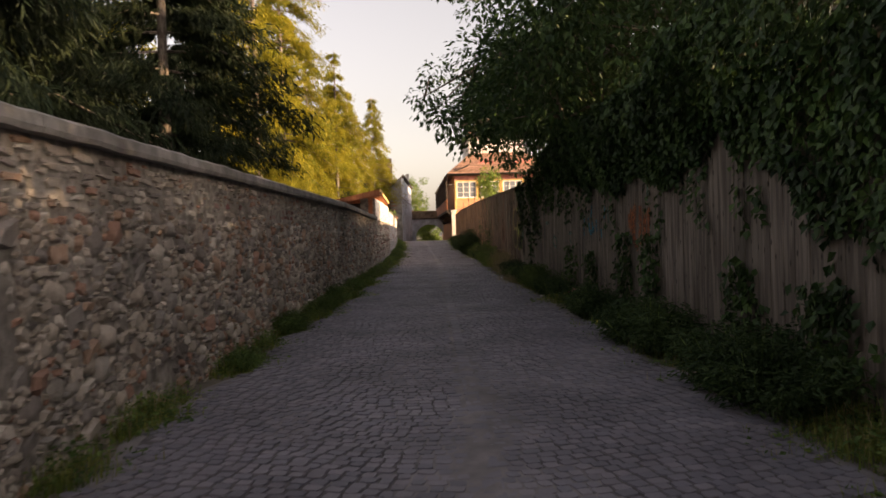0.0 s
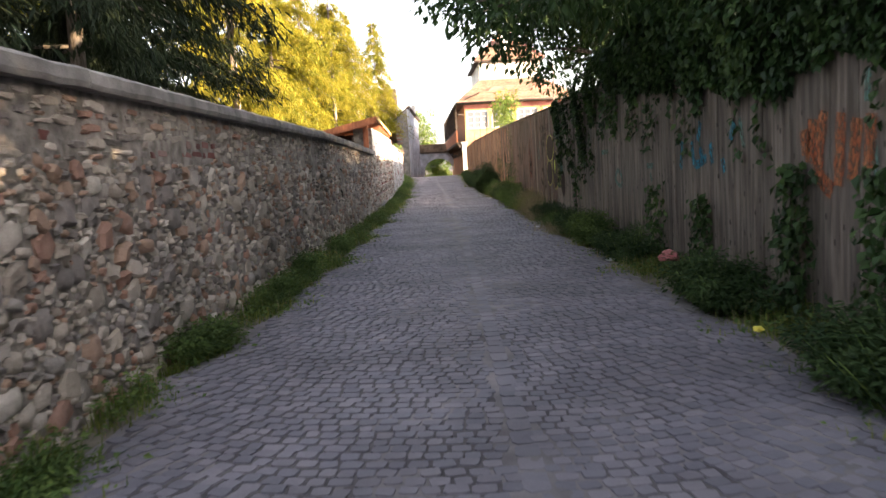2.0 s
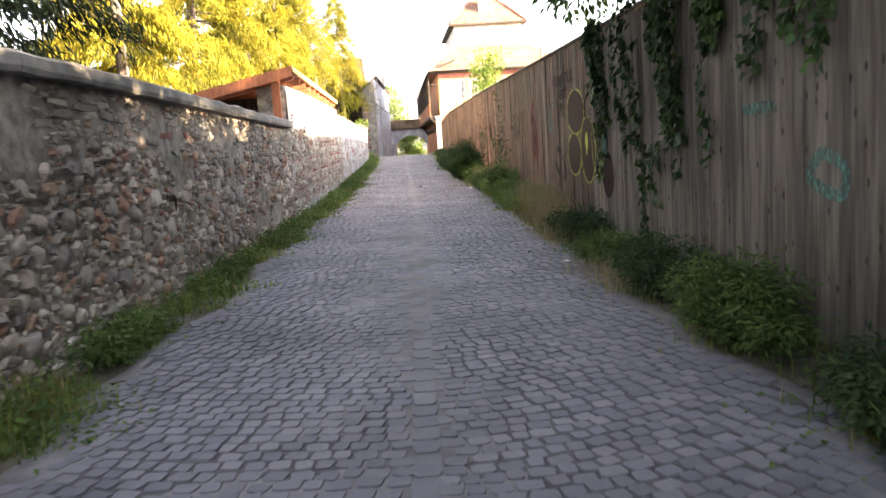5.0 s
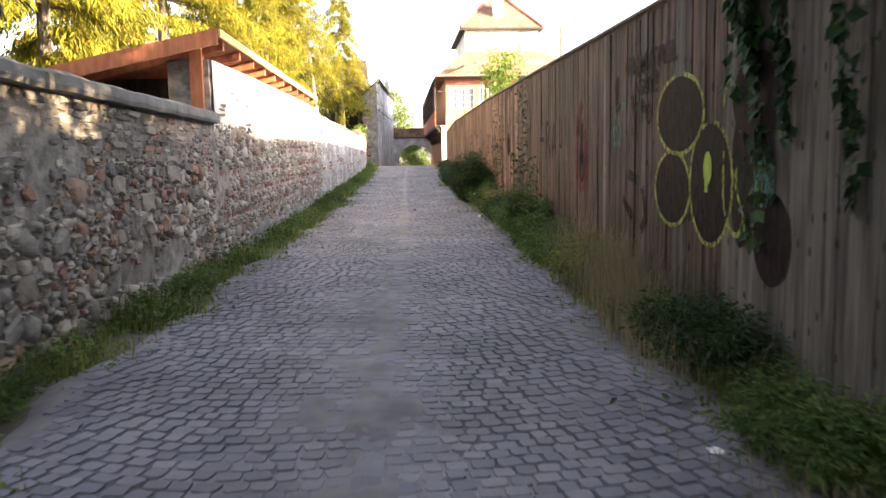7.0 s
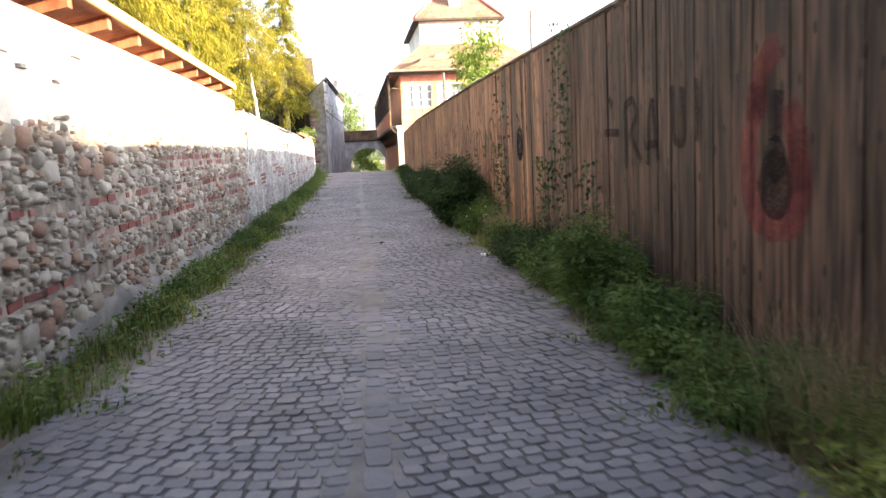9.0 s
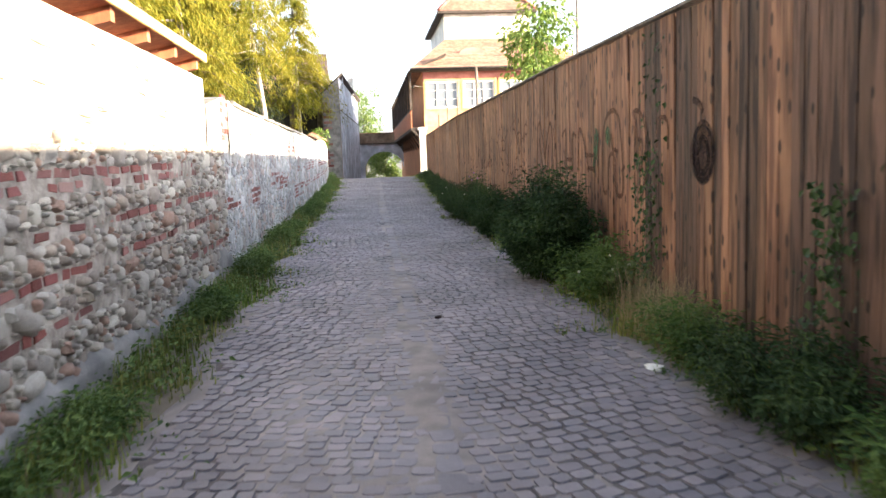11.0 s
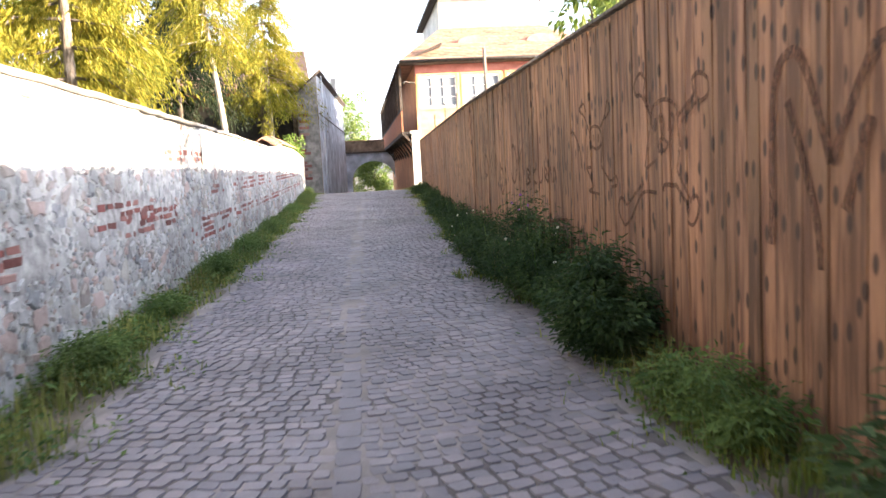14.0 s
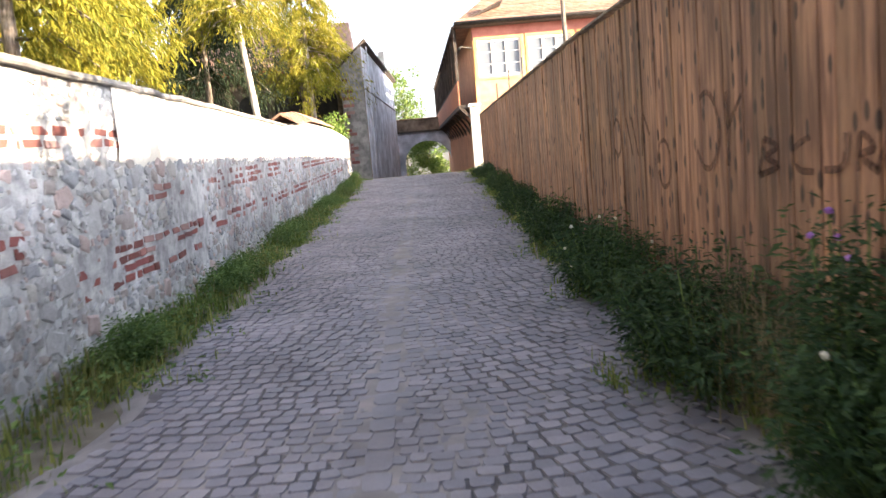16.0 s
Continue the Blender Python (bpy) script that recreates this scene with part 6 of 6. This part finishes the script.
graffiti("tall brown arches sprayed on the board fence", "spray_brown", [[(33.47, 1.15), (33.57, 1.16), (33.61, 1.45), (33.56, 1.75), (33.42, 1.88), (33.23, 1.91), (33.1, 1.83), (33.03, 1.61), (32.99, 1.31), (33.01, 1.15), (33.13, 1.13), (33.22, 1.23), (33.24, 1.49), (33.39, 1.47), (33.42, 1.17)], [(33.39, 1.58), (33.32, 1.69), (33.28, 1.56), (33.18, 1.55)], [(32.94, 1.4), (33.04, 1.34)]], 0.045)
graffiti("brown letter with a double bow sprayed on the fence", "spray_brown", [[(32.74, 1.84), (32.63, 1.87), (32.46, 1.79), (32.38, 1.48), (32.48, 1.18), (32.62, 1.11), (32.68, 1.25), (32.68, 1.84)], [(32.6, 1.63), (32.48, 1.59), (32.51, 1.4), (32.61, 1.36)], [(32.16, 1.55), (32.14, 1.76), (31.94, 1.75), (31.93, 1.53)], [(33.12, 1.53), (33.23, 1.55)]], 0.04)
graffiti("dark round smudge sprayed on the board fence", "spray_haze_dark", [loop(31.3, 1.5, 0.16, 0.2, 0, 360, 12), loop(31.3, 1.48, 0.09, 0.12, 0, 350, 9), [(31.47, 1.87), (31.37, 1.84), (31.3, 1.77)]], 0.05, ((31.32, 1.49, 0.2, 0.2, 0.0205),))
graffiti("green columns sprayed on the board fence", "spray_green", [[(33.8, 1.77), (33.86, 1.58), (33.91, 1.33)], [(33.76, 1.72), (33.82, 1.46)]], 0.08, ((33.44, 1.69, 0.07, 0.09),))
graffiti("brown skull and crossed bones sprayed on the board fence", "spray_brown", [[(37.97, 1.74), (37.93, 1.85), (37.74, 1.88), (37.58, 1.82), (37.55, 1.68), (37.53, 1.59)], [(37.55, 1.77), (37.33, 1.87)], [(37.51, 1.73), (37.3, 1.83)], [(37.33, 1.87), (37.35, 1.95), (37.27, 1.98), (37.17, 1.94), (37.16, 1.86), (37.24, 1.83), (37.3, 1.85)], [(37.97, 1.79), (38.11, 1.93), (38.22, 1.95), (38.25, 2.02), (38.15, 2.08), (38.06, 2.04), (38.08, 1.95), (38.01, 1.85)], [(37.79, 1.66), (37.83, 1.79), (37.77, 1.77), (37.77, 1.65)], [(37.69, 1.69), (37.66, 1.78), (37.61, 1.76), (37.66, 1.64)], [(37.97, 1.74), (37.9, 1.71), (37.89, 1.78)], [(37.86, 1.59), (37.82, 1.65), (37.71, 1.62), (37.76, 1.58), (37.86, 1.58)], [(38.0, 1.71), (38.09, 1.48)], [(37.91, 1.52), (38.08, 1.47)], [(37.54, 1.58), (37.58, 1.46)], [(37.58, 1.46), (37.39, 1.28)], [(37.61, 1.38), (37.42, 1.25)], [(37.42, 1.25), (37.44, 1.17), (37.36, 1.16), (37.29, 1.26), (37.33, 1.32), (37.4, 1.29)], [(37.6, 1.37), (37.77, 1.37), (37.79, 1.33)], [(38.13, 1.38), (38.46, 1.22)], [(37.9, 1.32), (38.15, 1.31), (38.35, 1.15)], [(38.46, 1.22), (38.57, 1.27), (38.63, 1.19), (38.51, 1.08), (38.35, 1.15)]], 0.026)
graffiti("small brown skull and crossed bones sprayed on the fence", "spray_brown", [[(39.29, 1.71), (39.25, 1.79), (39.09, 1.8), (38.98, 1.74), (38.99, 1.66), (39.12, 1.63), (39.27, 1.66)], [(39.18, 1.74), (39.17, 1.69)], [(39.06, 1.74), (39.06, 1.68)], [(39.29, 1.76), (39.41, 1.89), (39.55, 1.96), (39.43, 2.0), (39.37, 1.93)], [(39.01, 1.78), (38.89, 1.87), (38.82, 1.97), (38.78, 1.9), (38.89, 1.84)], [(39.35, 1.66), (39.37, 1.5), (39.27, 1.49)], [(38.97, 1.65), (39.01, 1.52)], [(39.4, 1.49), (39.23, 1.34), (39.35, 1.3), (39.07, 1.28)], [(39.01, 1.5), (38.81, 1.39), (38.67, 1.42), (38.65, 1.36), (38.78, 1.34)], [(39.54, 1.48), (39.57, 1.63), (39.72, 1.77), (39.84, 1.79)]], 0.024)
graffiti("dark letters over a horned face sprayed on the fence", "spray_brown", [[(41.72, 1.31), (41.66, 1.49)], [(41.66, 1.49), (41.52, 1.45), (41.64, 1.4), (41.51, 1.36), (41.72, 1.31)], [(41.21, 1.49), (41.35, 1.44), (41.32, 1.35), (41.18, 1.34)], [(40.93, 1.5), (40.96, 1.37), (41.1, 1.35)], [(40.85, 1.35), (40.83, 1.49), (40.74, 1.44), (40.83, 1.41), (40.71, 1.35)], [(40.73, 1.35), (40.62, 1.5), (40.56, 1.35)], [(40.51, 1.35), (40.48, 1.49), (40.41, 1.42), (40.49, 1.36)], [(40.97, 0.92), (40.61, 0.98), (40.14, 1.02), (40.0, 1.01)], [(40.79, 0.88), (40.76, 0.78)], [(40.14, 0.9), (40.06, 0.8)]], 0.032)
graffiti("dark scrawled letters sprayed on the board fence", "spray_brown", [loop(42.4, 1.55, 0.18, 0.22, 60, 330, 8), [(42.1, 1.75), (42.1, 1.35)], [(42.1, 1.55), (41.9, 1.72)], loop(43.2, 1.35, 0.14, 0.16, 0, 340, 8)], 0.035)
graffiti("dark row of letters sprayed on the board fence", "spray_brown", [[(44.6, 1.7), (44.6, 1.4)], loop(44.4, 1.55, 0.12, 0.15, 40, 320, 7), [(44.1, 1.7), (43.95, 1.4)], [(43.95, 1.7), (43.8, 1.4)], [(43.7, 1.4), (43.65, 1.7), (43.5, 1.55)]], 0.035)
# red patch with a dark core
graffiti("blurred red patch sprayed on dark boards", "spray_haze_red", [[(25.24, 1.87), (25.4, 1.76), (25.47, 1.6), (25.49, 1.5)], [(25.43, 1.68), (25.51, 1.45), (25.54, 1.25), (25.47, 1.02), (25.26, 0.96), (25.08, 1.05), (25.05, 1.25), (25.08, 1.44)], [(25.14, 1.57), (25.08, 1.36), (25.04, 1.14)]], 0.17)
graffiti("dark core of the red sprayed patch", "spray_haze_dark", [[(25.25, 1.64), (25.28, 1.39)]], 0.12, ((25.27, 1.17, 0.16, 0.18, 0.0225), (25.27, 1.3, 0.1, 0.12, 0.0232),))
graffiti("large dark letters sprayed on dark boards", "spray_haze_dark", [[(27.94, 1.52), (27.58, 1.51)], [(27.81, 1.8), (27.72, 1.72)], [(27.44, 1.72), (27.43, 1.23)], [(27.44, 1.7), (27.28, 1.74), (27.2, 1.62), (27.31, 1.49), (27.11, 1.29)], [(26.98, 1.26), (26.96, 1.57), (26.88, 1.72)], [(26.88, 1.72), (26.79, 1.29)], [(27.04, 1.4), (26.79, 1.41)], [(26.55, 1.78), (26.51, 1.47), (26.43, 1.4), (26.37, 1.46), (26.39, 1.76)], [(26.17, 1.79), (26.17, 1.41)]], 0.06)
graffiti("dark smudges sprayed on grey-brown boards", "spray_haze_dark", [[(23.51, 2.1), (23.52, 2.01)], [(23.17, 2.11), (23.06, 2.03)], [(23.36, 1.8), (23.31, 1.67)], [(23.12, 1.73), (22.98, 1.66)], [(22.79, 1.94), (22.66, 1.88)], [(23.45, 1.12), (23.19, 1.07)], [(23.05, 1.02), (22.96, 0.79), (23.07, 0.65)], [(23.62, 0.9), (23.32, 0.74)], [(23.82, 2.01), (23.83, 1.75)]], 0.09)
graffiti("faded pink streaks sprayed on brown boards", "spray_haze_red", [[(25.38, 1.84), (25.4, 1.51)], [(23.39, 1.5), (23.28, 1.46)]], 0.08)
# blue and orange by the creeper
graffiti("bright blue letters sprayed on grey boards", "spray_blue", [[(13.48, 1.41), (13.54, 1.11)], [(13.18, 1.4), (13.08, 1.16), (12.75, 1.22)], [(12.93, 1.33), (12.85, 1.16)], [(12.65, 1.36), (12.6, 1.16)], [(12.91, 1.59), (12.99, 1.4)], [(12.05, 1.54), (12.14, 1.37)], [(12.34, 1.21), (12.29, 1.08)]], 0.09)
graffiti("faded teal paint on grey boards", "spray_teal", [[(17.31, 1.37), (16.86, 1.38)], [(16.3, 1.11), (16.47, 0.96), (16.15, 0.87), (16.1, 1.01), (16.3, 1.1)], [(14.84, 1.15), (14.56, 1.15)], [(14.7, 1.06), (14.64, 0.96)], [(11.93, 1.56), (11.84, 1.3)], [(9.84, 1.28), (9.81, 1.0)], [(9.9, 1.75), (9.92, 1.54)]], 0.07)
graffiti("orange paint haze on grey boards", "spray_orange", [[(10.46, 1.52), (10.54, 1.1), (10.35, 0.95)], [(10.74, 1.4), (10.72, 1.21)], [(10.23, 1.49), (10.27, 0.99)], [(10.03, 1.44), (10.1, 1.03)], [(9.87, 1.46), (9.9, 1.1)], [(10.62, 1.47), (10.66, 1.15)]], 0.13)

# ---------- litter ----------
def crumple(name, label, x, y, r, material, seed, sz=(1, 1, 0.5), lift=0.0):
    rng = np.random.default_rng(seed)
    bm = bmesh.new()
    bmesh.ops.create_icosphere(bm, subdivisions=2, radius=r)
    for v in bm.verts:
        v.co = Vector((v.co.x * sz[0], v.co.y * sz[1], max(v.co.z, -r * 0.5) * sz[2])) * rng.uniform(0.7, 1.25)
    bmesh.ops.translate(bm, verts=bm.verts, vec=(x, y, gz(y) + r * 0.4 * sz[2] + lift))
    tagged(part(name, bm, M[material]), label, "litter")


crumple("plastic_bag", "crumpled red-pink plastic bag lying in weeds", 2.74, 13.45, 0.13, "bag", 1, (0.8, 1.15, 0.6), 0.13)
crumple("litter_scrap", "small yellow scrap of litter on the verge", 2.35, 10.3, 0.04, "yellow", 2, (1, 1, 0.6), 0.05)
crumple("paper_scrap", "white paper scrap at the edge of the cobbles", 2.36, 14.6, 0.06, "litter", 3, (1, 0.8, 0.3))
crumple("paper_scrap", "white paper scrap at the edge of the cobbles", 2.3, 30.6, 0.06, "litter", 4, (1, 1, 0.25))
crumple("paper_scrap", "white paper scrap at the edge of the cobbles", 2.18, 19.64, 0.035, "litter", 5, (1, 1, 0.2))
crumple("pebble", "small dark pebble on the cobbles", 1.14, 32.36, 0.024, "spray_dark", 6, (1.3, 0.8, 0.6))

for x, y, z1, d in ((5.15, 57.0, 5.1, -0.08), (9.1, 57.0, 7.7, 0.05)):
    pole = thing("utility_pole", "thin brown utility pole behind the fence", "pole", "poles behind the fence")
    part("shaft", tube([(x, y, gz(y) - 0.2), (x + d, y, z1)], [0.07, 0.05], 8), M["bark"], pole)


# ---------- cobbles, last ----------
def cobbles():
    rng = np.random.default_rng(91)
    out = []
    y = 1.5
    while y < 74:
        step = 0.095 if y < 50 else 0.15
        x = -2.6 + rng.uniform(0, 0.1)
        while x < 4.0:
            w = rng.uniform(0.072, 0.12) * (1 if y < 50 else 1.5)
            xc = x + w / 2
            x += w + rng.uniform(0.002, 0.008)
            c = mid(y)
            s = abs(xc - c) / 1.5
            if 0.07 > abs(xc - c):
                continue
            yy = y + 0.38 * s * s + 0.035 * math.sin(xc * 3.1 + y * 0.9) + rng.uniform(-0.01, 0.01)
            if not road_l(yy) + rng.uniform(-0.06, 0.06) < xc < road_r(yy) + rng.uniform(-0.06, 0.06):
                continue
            sl = 0.76 * (xc - c) / 1.5 ** 2
            h = step * rng.uniform(0.86, 0.95)
            tz = gz(yy) + rng.uniform(-0.003, 0.002)
            a = math.atan(sl) * 0.8 + 0.1 * math.cos(xc * 3.1 + y * 0.9) + rng.uniform(-0.16, 0.16)
            w *= 0.95
            out.append(((xc, yy, tz), (w * math.cos(a), w * math.sin(a), 0), (-h * math.sin(a), h * math.cos(a), 0.0127 * h), (0, 0, 0.018), int(rng.integers(0, 10))))
        y += step
    yy = 1.5
    while yy < 74:
        L = rng.uniform(0.14, 0.24)
        out.append(((mid(yy + L / 2) + 0.01, yy + L / 2, gz(yy) + 0.002), (0.125, 0, 0), (0, L * 0.96, 0.002), (0, 0, 0.03), int(rng.integers(0, 10))))
        yy += L
    lay(out, SETTS, "cobble", M["cobble"], road, lambda c: 33.5 < c[1] < 36.5, False, 300)


cobbles()
